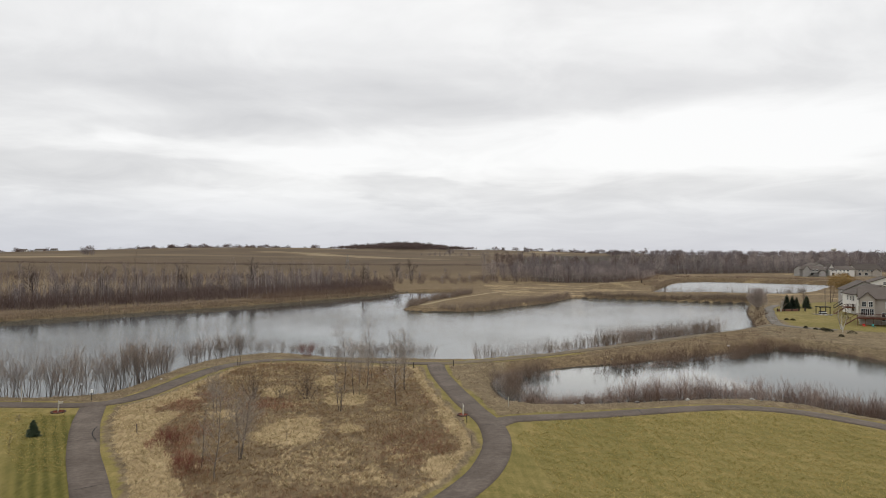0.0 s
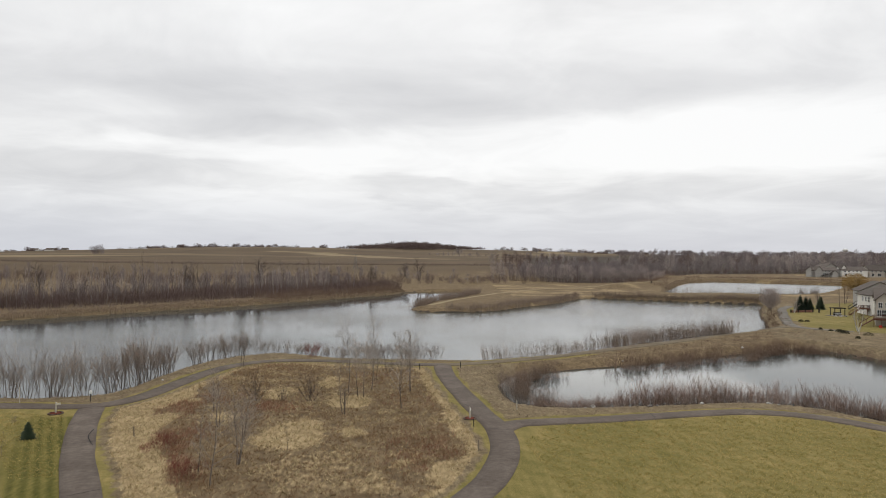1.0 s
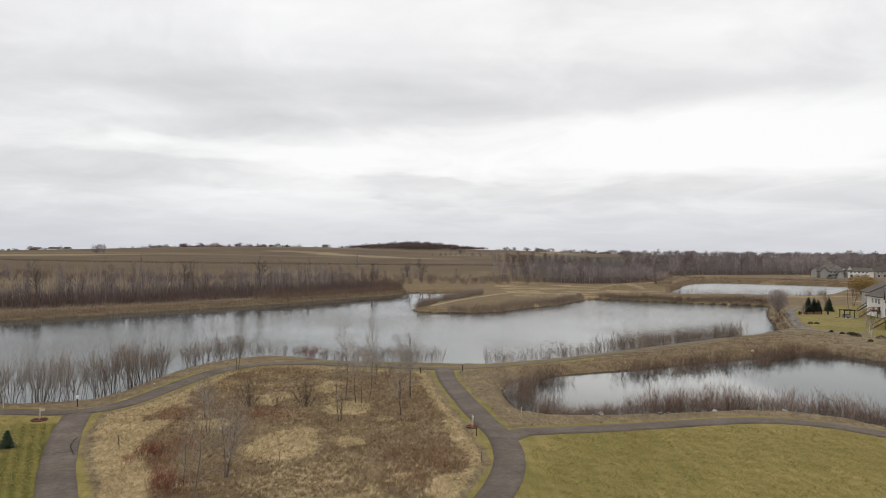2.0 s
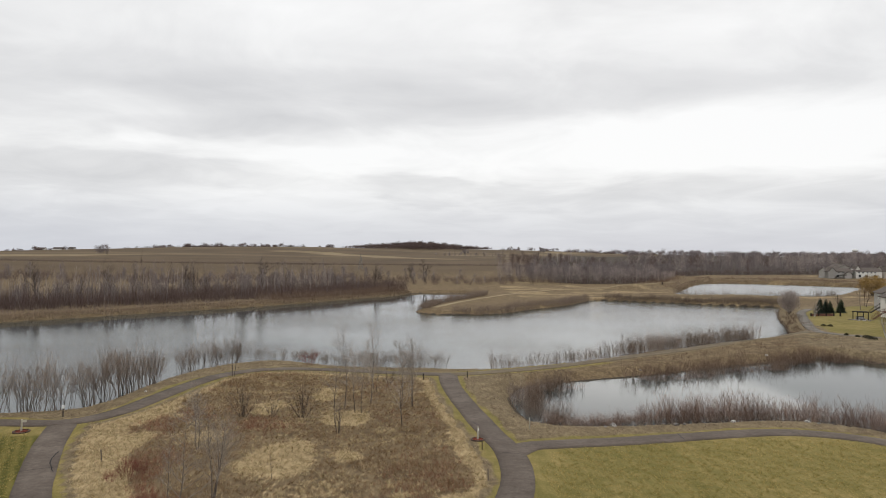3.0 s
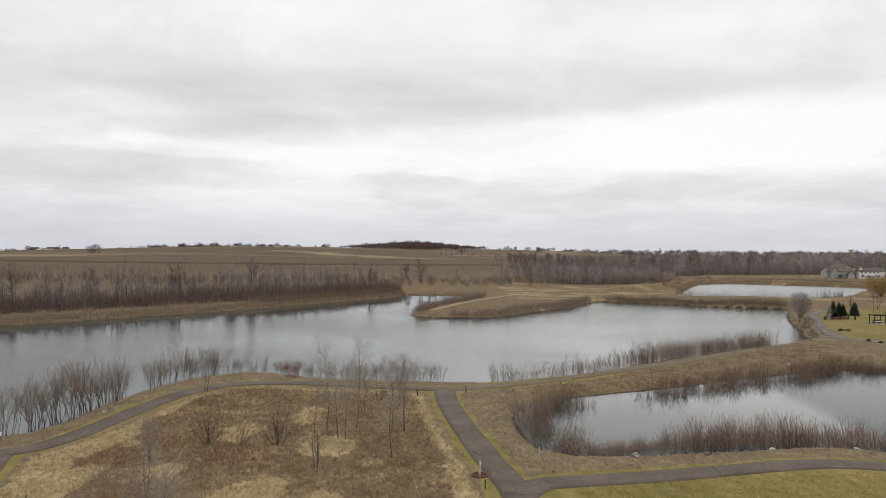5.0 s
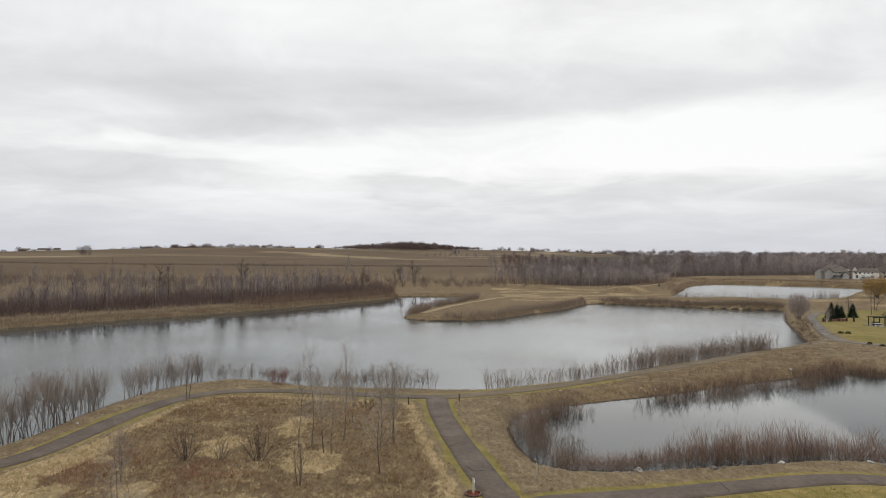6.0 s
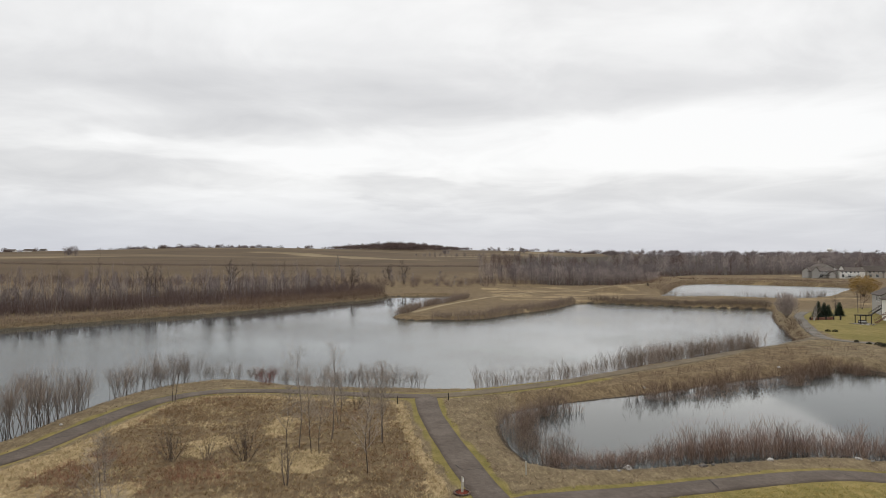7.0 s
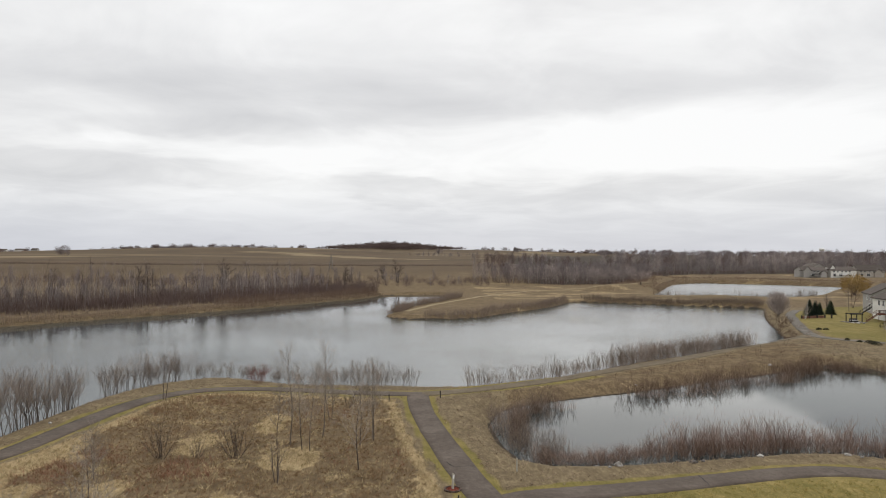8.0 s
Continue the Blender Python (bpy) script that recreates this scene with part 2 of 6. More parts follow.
M_PONDSTEM = two_tone("pale_pink_grey_stems", (0.155, 0.098, 0.072), (0.345, 0.240, 0.185), 1.0, bump=0)
M_GREYTREE = two_tone("dark_cottonwood_bark", (0.075, 0.056, 0.045), (0.150, 0.118, 0.096), 3.0)
# bare wood greyed and shifted bluer, with the haze of distance mixed in
M_WOODS_HAZED = two_tone("far_hazed_bare_wood", (0.150, 0.126, 0.122), (0.285, 0.242, 0.236), 0.5, bump=0, island=True)
M_WOODS_PALE = two_tone("far_pale_wood", (0.27, 0.226, 0.202), (0.45, 0.385, 0.35), 0.5, bump=0, island=True)
M_NEEDLE = two_tone("spruce_needles", (0.020, 0.032, 0.018), (0.055, 0.075, 0.040), 2.0, bump=0)


# ---- builders ----
def link(name, data, mat=None, parent=None, label=""):
    ob = new(name, data)
    if mat:
        for m in mat if isinstance(mat, (list, tuple)) else (mat,):
            data.materials.append(m)
    if parent:
        ob.parent = parent
    if label:
        tagged(ob, label)
    return ob


def part(name, bm, mat, parent=None, label=""):
    me = bpy.data.meshes.new(name)
    bm.to_mesh(me)
    bm.free()
    return link(name, me, mat, parent, label)


def mesh_arrays(name, verts, faces):
    """A mesh from an (n, 3) array and an (m, 3 or 4) array."""
    verts, faces = np.asarray(verts, dtype=np.float32), np.asarray(faces, dtype=np.int32)
    me = bpy.data.meshes.new(name)
    k = faces.shape[1]
    me.vertices.add(len(verts))
    me.vertices.foreach_set("co", verts.ravel())
    me.loops.add(faces.size)
    me.loops.foreach_set("vertex_index", faces.ravel())
    me.polygons.add(len(faces))
    me.polygons.foreach_set("loop_start", np.arange(0, faces.size, k, dtype=np.int32))
    me.update(calc_edges=True)
    me.validate()
    return me


def box(bm, x0, y0, z0, x1, y1, z1):
    m = Matrix.Translation(((x0 + x1) / 2, (y0 + y1) / 2, (z0 + z1) / 2)) @ Matrix.Diagonal((x1 - x0, y1 - y0, z1 - z0, 1))
    bmesh.ops.create_cube(bm, size=1, matrix=m)
    return bm


def cyl(bm, p, r0, r1, h, seg=10):
    bmesh.ops.create_cone(bm, cap_ends=True, segments=seg, radius1=r0, radius2=r1, depth=h, matrix=Matrix.Translation((p[0], p[1], p[2] + h / 2)))
    return bm


def spline(pts, step=1.0, closed=False):
    """Catmull-Rom through the points, cut into steps."""
    p = np.array(pts, dtype=float)
    n = len(p)
    out = []
    for i in range(n if closed else n - 1):
        a, b, c, d = (p[(i + k) % n] if closed else p[min(max(i + k, 0), n - 1)] for k in (-1, 0, 1, 2))
        m = max(2, int(np.linalg.norm(c - b) / step))
        t = np.linspace(0, 1, m, endpoint=False)[:, None]
        out.append(0.5 * (2 * b + (c - a) * t + (2 * a - 5 * b + 4 * c - d) * t ** 2 + (3 * b - a - 3 * c + d) * t ** 3))
    if not closed:
        out.append(p[-1:])
    return np.vstack(out)


def dist_line(q, line, closed=False):
    """Distance of the points q (n, 2) to a polyline."""
    a = line
    b = np.roll(line, -1, 0) if closed else line[1:]
    a = a if closed else a[:-1]
    best = np.full(len(q), 1e9)
    for s, e in zip(a, b):
        v = e - s
        t = np.clip(((q - s) @ v) / max(v @ v, 1e-9), 0, 1)
        w = q - s - t[:, None] * v
        best = np.minimum(best, (w * w).sum(1))
    return np.sqrt(best)


def inside(q, poly):
    x, y = q[:, 0], q[:, 1]
    c = np.zeros(len(q), dtype=bool)
    for (x0, y0), (x1, y1) in zip(poly, np.roll(poly, -1, 0)):
        if y0 != y1:
            c ^= ((y0 > y) != (y1 > y)) & (x < (x1 - x0) * (y - y0) / (y1 - y0) + x0)
    return c


def smooth(v, lo, hi):
    t = np.clip((v - lo) / (hi - lo), 0, 1)
    return t * t * (3 - 2 * t)


class ValueNoise:
    """Smooth noise on the plane for whole arrays."""

    def __init__(self, seed):
        self.grid = np.random.RandomState(seed).rand(256, 256)

    def at(self, x, y, size):
        u, v = np.asarray(x) / size + 1000, np.asarray(y) / size + 1000
        i, j = np.floor(u).astype(int), np.floor(v).astype(int)
        a, b = u - i, v - j
        a, b = a * a * (3 - 2 * a), b * b * (3 - 2 * b)
        g = self.grid
        i0, i1, j0, j1 = i % 256, (i + 1) % 256, j % 256, (j + 1) % 256
        return (g[i0, j0] * (1 - a) + g[i1, j0] * a) * (1 - b) + (g[i0, j1] * (1 - a) + g[i1, j1] * a) * b

    def fbm(self, x, y, size, octaves=4):
        s, w, tot = 0, 1.0, 0
        for k in range(octaves):
            s = s + w * self.at(x, y, size / 2 ** k)
            tot += w
            w *= 0.5
        return s / tot


NOISE_A, NOISE_B = ValueNoise(3), ValueNoise(8)

# ---- plan of the land ----
WATER_Z = -1.0
LAKE_NEAR_SHORE = [(-170, 70), (-110, 76), (-70, 80), (-50, 82), (-41, 82.5), (-38.2, 86), (-37.5, 96), (-36, 106), (-31.8, 114.5), (-25, 119.3), (-17, 116), (-10, 113),
                   (6.5, 111), (16.7, 115), (28, 121), (39.3, 130.5), (58, 142.5), (77, 154.3), (84.5, 161), (88.5, 169), (95, 183), (104.5, 204), (117, 228), (127, 246)]
LAKE_FAR_SHORE = [(129.5, 252), (124, 255.5), (115, 260), (106, 265), (97, 271), (83, 279.5), (74, 284), (67, 279), (60, 266), (50, 249), (36, 232), (24, 216), (9, 211.5), (0, 215.5), (-2.6, 222), (0, 236), (7, 258), (19, 288), (26, 312),
                  (24, 331), (8, 333), (-5, 326), (-12.5, 307), (-30.5, 279), (-48, 251.5), (-62.5, 232), (-75.7, 217.5), (-87.5, 203.8), (-104, 184.5), (-128, 158), (-170, 124)]
LAKE = spline(LAKE_NEAR_SHORE + LAKE_FAR_SHORE, 3.0, True)
POND = spline([(11.2, 92), (14, 98.3), (22, 103.3), (34.7, 108.7), (47, 115.4), (60, 121.5), (73, 127.5), (78, 122), (81, 109), (84, 92), (82, 72), (72, 60), (58, 58),
               (50.5, 67.5), (45, 76), (38.6, 79), (28, 77.8), (17, 76), (12.4, 77.8), (11, 85)], 2.0, True)
FARPOND = spline([(117, 322), (136, 362), (170, 432), (192, 466), (217, 478), (246, 458), (272, 431), (268, 405), (226, 358), (188, 312), (172, 300), (158, 300), (139, 309), (125, 314)], 4.0, True)

PATH_WEST = spline([(14, -150), (6, -60), (-1, -15), (-8, 15), (-15, 30), (-20.2, 40.5), (-24.5, 48.9), (-28.4, 56.5), (-32.6, 66.2), (-35.4, 74.0)], 1.0)
PATH_SHORE = spline([(-90, 78), (-62, 76), (-46, 75), (-40.5, 74.6), (-36.8, 74.6), (-34.1, 76.0), (-32.4, 79.4), (-31.6, 84), (-30.9, 89.5), (-29.9, 95.5), (-28.2, 101.3),
                     (-25, 105.5), (-20.5, 107.2), (-13.7, 106.7), (-6, 104.8), (0.5, 103.4), (4, 103.2)], 1.0)
PATH_DAM = spline([(3.5, 103.2), (8, 104.4), (15.6, 108), (24.3, 113), (35.1, 121), (47.4, 129.5), (63.8, 142.4), (77, 151.5), (84, 155), (89, 159.5)], 1.0)
PATH_YARD = spline([(96, 146), (91, 151), (89, 156), (91, 163), (99.8, 181.4), (108, 197), (113, 207), (119, 216), (126, 225)], 1.0)
PATH_MID = spline([(-9.5, 19), (-5.5, 30), (0.5, 41.0), (3.9, 46.9), (5.9, 52), (7.1, 57), (7.5, 61.7), (7.3, 66.2), (6.5, 70.7), (5.4, 78.5), (4.3, 87), (3.6, 95), (3.4, 103)], 1.0)
PATH_EAST = spline([(7.3, 64.0), (9.3, 66.5), (12.5, 67.3), (18.7, 68.3), (25.4, 69.8), (32, 71.2), (36.5, 71.2), (41.1, 69.3), (44.6, 65.3), (47.4, 61), (53, 51), (60, 38)], 1.0)
EMBANKMENT = spline([(104, 352), (118, 366), (136, 386), (152, 412), (172, 452), (184, 486)], 6.0)
PATHS = (PATH_WEST, PATH_SHORE, PATH_DAM, PATH_YARD, PATH_MID, PATH_EAST)
HALF = 1.3


def path_distance(q):
    return np.min([dist_line(q, p) for p in PATHS], 0)


def water_distance(q):
    """Metres from the water's edge, negative on the water."""
    best = np.full(len(q), 1e9)
    for poly in (LAKE, POND, FARPOND):
        d = dist_line(q, poly, True)
        d[inside(q, poly)] *= -1
        best = np.where(np.abs(d) < np.abs(best), d, best)
    return best


def far_rise(x, y):
    """The open country beyond the ponds."""
    r = np.hypot(x, y)
    a = x / np.maximum(y, 1)
    west = 1 - smooth(a, 0.10, 0.32)
    z_w = np.interp(r, [0, 335, 420, 500, 650, 830, 1200, 1600, 2600, 4600], [0, 0, 2.6, 6.4, 10, 14.5, 20, 28.5, 30, 29])
    z_e = np.interp(r, [0, 300, 500, 1000, 1500, 2500, 4600], [0, 0, 1.0, 4.0, 11, 20, 28])
    ridge = np.interp(a, [-0.62, -0.45, -0.30, -0.15, 0.0], [0.55, 0.72, 0.92, 1.05, 1.0])
    z_w = z_w * (1 + (ridge - 1) * smooth(r, 700, 1500))
    z = west * z_w + (1 - west) * z_e
    def hill(cx, cy, sx, sy, h):
        return h * np.exp(-((x - cx) / sx) ** 2 - ((y - cy) / sy) ** 2)
    z = z + hill(-560, 1750, 420, 420, 7) + hill(-50, 2330, 230, 240, 10) + hill(-900, 2600, 700, 500, 6) + hill(560, 2500, 500, 500, 10)
    z = z + hill(-300, 1320, 190, 200, 4) + hill(-40, 1250, 120, 170, 3.5) + hill(180, 1350, 160, 260, 5) - hill(75, 1500, 110, 400, 9) - hill(-150, 1020, 120, 130, 2.5)
    return np.where(y > 0, z, 0.0)


def height(q, wd=None, pd=None):
    x, y = q[:, 0], q[:, 1]
    wd = water_distance(q) if wd is None else wd
    pd = path_distance(q) if pd is None else pd
    calm = smooth(pd, 1.2, 5.0)
    land = far_rise(x, y) + calm * (0.45 * (NOISE_A.fbm(x, y, 14, 3) - 0.5) + 0.15 * (NOISE_B.fbm(x, y, 2.5, 2) - 0.5))
    land = land + 0.5 * smooth(x - 0.35 * (y - 150), 62, 85) * smooth(y, 60, 110)
    land = land + 2.4 * np.exp(-(dist_line(q, EMBANKMENT) / 9.0) ** 2) * smooth(wd, 1.0, 12.0)
    wide = np.where((x > 8) & (y > 90) & (y < 175), 4.0, 3.0)
    bank = smooth(wd, 0, wide)
    z = np.where(wd > 0, WATER_Z + 0.02 + bank * (land - WATER_Z - 0.02), WATER_Z + np.maximum(wd * 0.35, -1.5))
    return z


def spaced(*runs):
    """Grid lines: (start, end, first step, last step) runs joined."""
    out = []
    for a, b, s0, s1 in runs:
        v = a
        while v < b - 1e-6:
            out.append(v)
            v += s0 + (s1 - s0) * (v - a) / (b - a)
    out.append(runs[-1][1])
    return np.array(out)


# pale stubble between the ploughed fields: a line and half its width
STUBBLE = [([(-560, 640), (-420, 690), (-350, 800)], 48), ([(-240, 1165), (-172, 1124), (-87, 989), (-39, 823)], 24), ([(-50, 812), (35, 772)], 13), ([(80, 860), (170, 815)], 18),
           ([(50, 1090), (125, 1060)], 26), ([(300, 1850), (420, 2050)], 70)]


def build_ground():
    xs = spaced((-4400, -400, 300, 25), (-400, -70, 22, 1.6), (-70, 90, 0.8, 0.8), (90, 280, 1.5, 4), (280, 700, 6, 30), (700, 4400, 40, 300))
    ys = spaced((-4400, 0, 500, 12), (0, 36, 4, 0.8), (36, 125, 0.8, 0.8), (125, 340, 1.3, 2.2), (340, 900, 3, 14), (900, 4600, 18, 180))
    gx, gy = np.meshgrid(xs, ys)
    q = np.column_stack((gx.ravel(), gy.ravel()))
    near = (np.abs(q[:, 0]) < 320) & (q[:, 1] > -20) & (q[:, 1] < 520)
    wd, pd = np.full(len(q), 500.0), np.full(len(q), 500.0)
    wd[near], pd[near] = water_distance(q[near]), path_distance(q[near])
    z = height(q, wd, pd)
    w = len(xs)
    i = (np.arange(len(ys) - 1)[:, None] * w + np.arange(w - 1)[None]).ravel()
    me = mesh_arrays("ground", np.column_stack((q, z)), np.column_stack((i, i + 1, i + w + 1, i + w)))
    x, y = q[:, 0], q[:, 1]
    zone, far = np.zeros((len(q), 4), dtype=np.float32), np.zeros((len(q), 4), dtype=np.float32)
    zone[:, 0], zone[:, 1], far[:, 2] = zones(q, pd, wd)
    zone[:, 3] = inside(q, LAWN_WEST) * (1 - smooth(dist_line(q, PATH_WEST), 4.0, 6.5)) * (y < 70)
    zone[:, 2] = smooth(np.hypot(x, y), 420, 520) * (x < 0.32 * y)
    strip = ((0.35 * x + y) / 260 + NOISE_A.at(x, y, 900) * 0.8) % 2.0
    far[:, 0] = 0.35 * smooth(strip, 1.45, 1.5) * (y > 850)
    for line, half in STUBBLE:
        far[:, 0] = np.maximum(far[:, 0], 0.95 * (1 - smooth(dist_line(q, np.array(line, dtype=float)) + half * 0.6 * (NOISE_B.at(x, y, half * 2) - 0.5), half * 0.75, half)) * (y > 400))
    # floor under the east wood takes the dark mud colour, like the waterline
    far[:, 1] = np.maximum(0.75 * inside(q, FAR_FLOORS[0]) * smooth(x - 0.13 * y, 0, 40), (1 - smooth(wd, 0.1, 0.8)) * ((np.hypot(x, y) < 150) | ((x > -8) & (y < 330))))
    for name, data in (("zone", zone), ("zone_far", far)):
        me.attributes.new(name, "FLOAT_COLOR", "POINT").data.foreach_set("color", data.ravel())
    me.polygons.foreach_set("use_smooth", np.ones(len(me.polygons), dtype=bool))
    tagged(link("ground", me, M_GROUND), "early spring ground, green-brown lawn, dead grass and ploughed fields", "ground", kind="structure")


MEADOW = np.vstack((PATH_WEST[PATH_WEST[:, 1] > 8], PATH_SHORE[PATH_SHORE[:, 0] > -35], PATH_MID[::-1][PATH_MID[::-1][:, 1] > 20]))
LAWN_EAST = np.vstack((PATH_EAST, [(60, -60), (6, -60), (-1, -15)], PATH_MID[PATH_MID[:, 1] < 64]))
LAWN_WEST = np.vstack((PATH_WEST[PATH_WEST[:, 1] > 8], PATH_SHORE[PATH_SHORE[:, 0] < -36][::-1], [(-90, -60), (6, -60)]))
YARD = np.array([(97, 147), (92, 158), (101, 181), (114, 207), (126, 223), (150, 240), (210, 250), (210, 130), (140, 120), (112, 132)], dtype=float)


# patches in the meadow: centre, reach across and along, strength
PALE_SPOTS = [(-16.7, 81.6, 1.9, 4.4, 1.0), (-11.6, 88.5, 1.7, 5.5, 0.8), (-7.8, 76.8, 2.4, 3.5, 0.9), (-11.7, 64.2, 3.9, 6.3, 0.72), (-6.4, 64.0, 1.3, 2.2, 1.0), (-1.7, 54.2, 0.9, 1.2, 1.0), (3.8, 64.7, 1.7, 4.0, 0.9),
              (-20.0, 70.0, 2.0, 2.3, 0.7), (-25.6, 77.6, 1.3, 1.2, 0.8), (-26.4, 62.5, 1.9, 12.5, 1.0), (-29.6, 72.6, 1.5, 6.0, 1.0), (-8.2, 52.0, 4.6, 5.5, 0.48), (-3.8, 49.5, 2.0, 2.6, 0.55), (-22.0, 50.0, 1.2, 2.5, 0.8), (1.8, 51.5, 1.5, 3.5, 0.8)]
RED_SPOTS = [(-22.0, 59.3, 3.0, 7.3, 1.0), (-18.9, 51.6, 2.4, 3.9, 0.9), (-26.0, 74.2, 3.2, 7.1, 0.8), (-15.2, 73.5, 2.9, 4.1, 0.8), (-0.5, 56.2, 3.6, 4.8, 0.55)]
SCRUB_SPOTS = [(-1.2, 58.8, 5.3, 8.8, 1.0), (-21.1, 97.6, 8.8, 10.0, 0.9), (-0.6, 80.4, 5.3, 11.0, 0.6), (-10.7, 72.6, 3.4, 4.0, 0.9), (-15.0, 51.0, 3.2, 4.0, 0.4)]


def patches(spots, x, y):
    """How far a point lies in one of the ragged patches, 0 to 1."""
    best = np.zeros(len(x))
    rag = 1.1 * (NOISE_A.fbm(x + 31, y, 4, 4) - 0.5) + 0.35 * (NOISE_B.fbm(x, y, 0.9, 2) - 0.5)
    for cx, cy, rx, ry, strong in spots:
        d = np.hypot((x - cx) / rx, (y - cy) / ry)
        best = np.maximum(best, strong * (1 - smooth(d + rag, 0.72, 1.12)))
    return best


FAR_FLOORS = [np.array(p, dtype=float) for p in (
    [(45, 405), (95, 398), (150, 440), (185, 520), (240, 575), (420, 620), (1400, 1100), (2600, 2200), (2200, 3000), (900, 2400), (420, 1700), (60, 700)],
    [(-5, 340), (-50, 275), (-94, 222), (-128, 190), (-190, 150), (-420, 250), (-330, 430), (-150, 440), (-30, 400), (-14, 352)],
    [(60, 372), (40, 420), (-60, 430), (-180, 400), (-300, 400), (-300, 350), (-180, 345), (-60, 365), (0, 372)])]


DAM_SLOPE = np.array([(14, 99), (24, 104.5), (36, 110), (60, 122), (78, 128), (90, 152), (77, 151.5), (63.8, 142.4), (47.4, 129.5), (35, 121), (24.3, 113), (15, 107.5)], dtype=float)


def zones(q, pd, wd):
    """Lawn, scrub and pale-grass masks, 0 to 1."""
    x, y = q[:, 0], q[:, 1]
    jit = 1.2 * (NOISE_B.fbm(x, y, 6, 3) - 0.5)
    margin = 3.4 + 3.0 * smooth(-x, 8, 20) * smooth(-y, -90, -76)
    meadow = inside(q, MEADOW) * smooth(pd + 1.0 * jit, 2.2, 3.0)
    for poly in FAR_FLOORS:
        meadow = np.maximum(meadow, inside(q, poly).astype(float))
    country = smooth(np.hypot(x, y), 175, 200) * (1 - inside(q, YARD)) * (1 - smooth(x, 70, 84) * (y < 236))
    slope = inside(q, DAM_SLOPE) * smooth(pd, 1.6, 2.6) * (1 - smooth(x + 6 * jit, 70, 80))
    meadow = np.maximum(meadow, np.maximum(0.8 * country, slope))
    lawn = (inside(q, LAWN_EAST) | inside(q, LAWN_WEST) | inside(q, YARD)).astype(float)
    lawn = np.maximum(lawn, (0.30 + 0.5 * NOISE_A.fbm(x, y, 9, 3)) * smooth(x, 72, 84) * (y > 146) * (1 - smooth(y, 226, 244)) * (x < 240))
    lawn = np.where((x > 74) & (y > 140), lawn * smooth(wd + 3 * jit, 3.0, 8.0) * (0.45 + 0.6 * NOISE_A.fbm(x, y, 11, 3)), lawn)
    verge = (1 - smooth(pd + jit, 1.7, 2.5)) * (y < 115) * (0.80 + 0.6 * (NOISE_A.at(x, y, 7) - 0.5))
    pale = patches(PALE_SPOTS, x, y)
    pale = np.maximum(pale, 0.5 * smooth(NOISE_A.fbm(x + 31, y * 1.2, 3, 4), 0.58, 0.68))
    pale = np.maximum(pale, (1 - smooth(pd + 2.4 * jit, margin - 0.6, margin + 0.9)) * (x < 9.5))
    open_country = 0.55 * smooth(NOISE_A.fbm(x, y * 2.0, 16, 4), 0.44, 0.66) * (0.6 + 0.4 * (x > 40))
    pale = np.where(y < 115, pale, np.where(np.hypot(x, y) > 175, open_country, 0.25))
    for poly in FAR_FLOORS:
        pale = np.where(inside(q, poly), 0.15 * pale, pale)
    return np.maximum(lawn, verge), meadow, pale


build_ground()


def build_water(name, poly, label, cell, mat):
    lo, hi = poly.min(0) - 4, poly.max(0) + 4
    nx, ny = int((hi[0] - lo[0]) / cell) + 2, int((hi[1] - lo[1]) / cell) + 2
    gx, gy = np.meshgrid(lo[0] + np.arange(nx) * cell, lo[1] + np.arange(ny) * cell)
    q = np.column_stack((gx.ravel(), gy.ravel()))
    d = dist_line(q, poly, True)
    wet = inside(q, poly) | (d < 2.5)
    i = (np.arange(ny - 1)[:, None] * nx + np.arange(nx - 1)[None]).ravel()
    f = np.column_stack((i, i + 1, i + nx + 1, i + nx))
    f = f[wet[f].all(1)]
    used, back = np.unique(f, return_inverse=True)
    v = np.column_stack((q[used], np.full(len(used), WATER_Z)))
    tagged(link(name, mesh_arrays(name, v, back.reshape(f.shape)), mat), label, "water", kind="structure")


build_water("lake_water", LAKE, "grey rippled lake water under an overcast sky", 1.5, M_LAKE)
build_water("pond_water", POND, "calm grey pond water mirroring bare shrubs", 0.8, M_POND)
build_water("far_pond_water", FARPOND, "pale still water of a distant pond", 2.0, M_BREEZE)


def ribbon(name, line, half, lift, mat, label, thick=0.12, wobble=0.08):
    """A path along a line, with a crown, ragged edges and a thickness."""
    t = np.gradient(line, axis=0)
    t /= np.linalg.norm(t, axis=1)[:, None]
    nrm = np.column_stack((-t[:, 1], t[:, 0]))
    s = np.arange(len(line))
    w0 = half + wobble * (NOISE_A.fbm(s, s * 0 + 3.3, 4, 3) - 0.5) * 2
    w1 = half + wobble * (NOISE_A.fbm(s, s * 0 + 77.7, 4, 3) - 0.5) * 2
    cols = []
    for f, drop in ((-1, thick), (-1, 0), (-0.5, -0.02), (0, -0.03), (0.5, -0.02), (1, 0), (1, thick)):
        off = np.where(f < 0, w0, w1) * f
        p = line + nrm * off[:, None]
        cols.append(np.column_stack((p, height(line) + lift - drop)))
    v = np.stack(cols, 1).reshape(-1, 3)
    k = len(cols)
    i = (np.arange(len(line) - 1)[:, None] * k + np.arange(k - 1)[None]).ravel()
    return tagged(link(name, mesh_arrays(name, v, np.column_stack((i, i + k, i + k + 1, i + 1))), mat), label, "path", kind="structure")


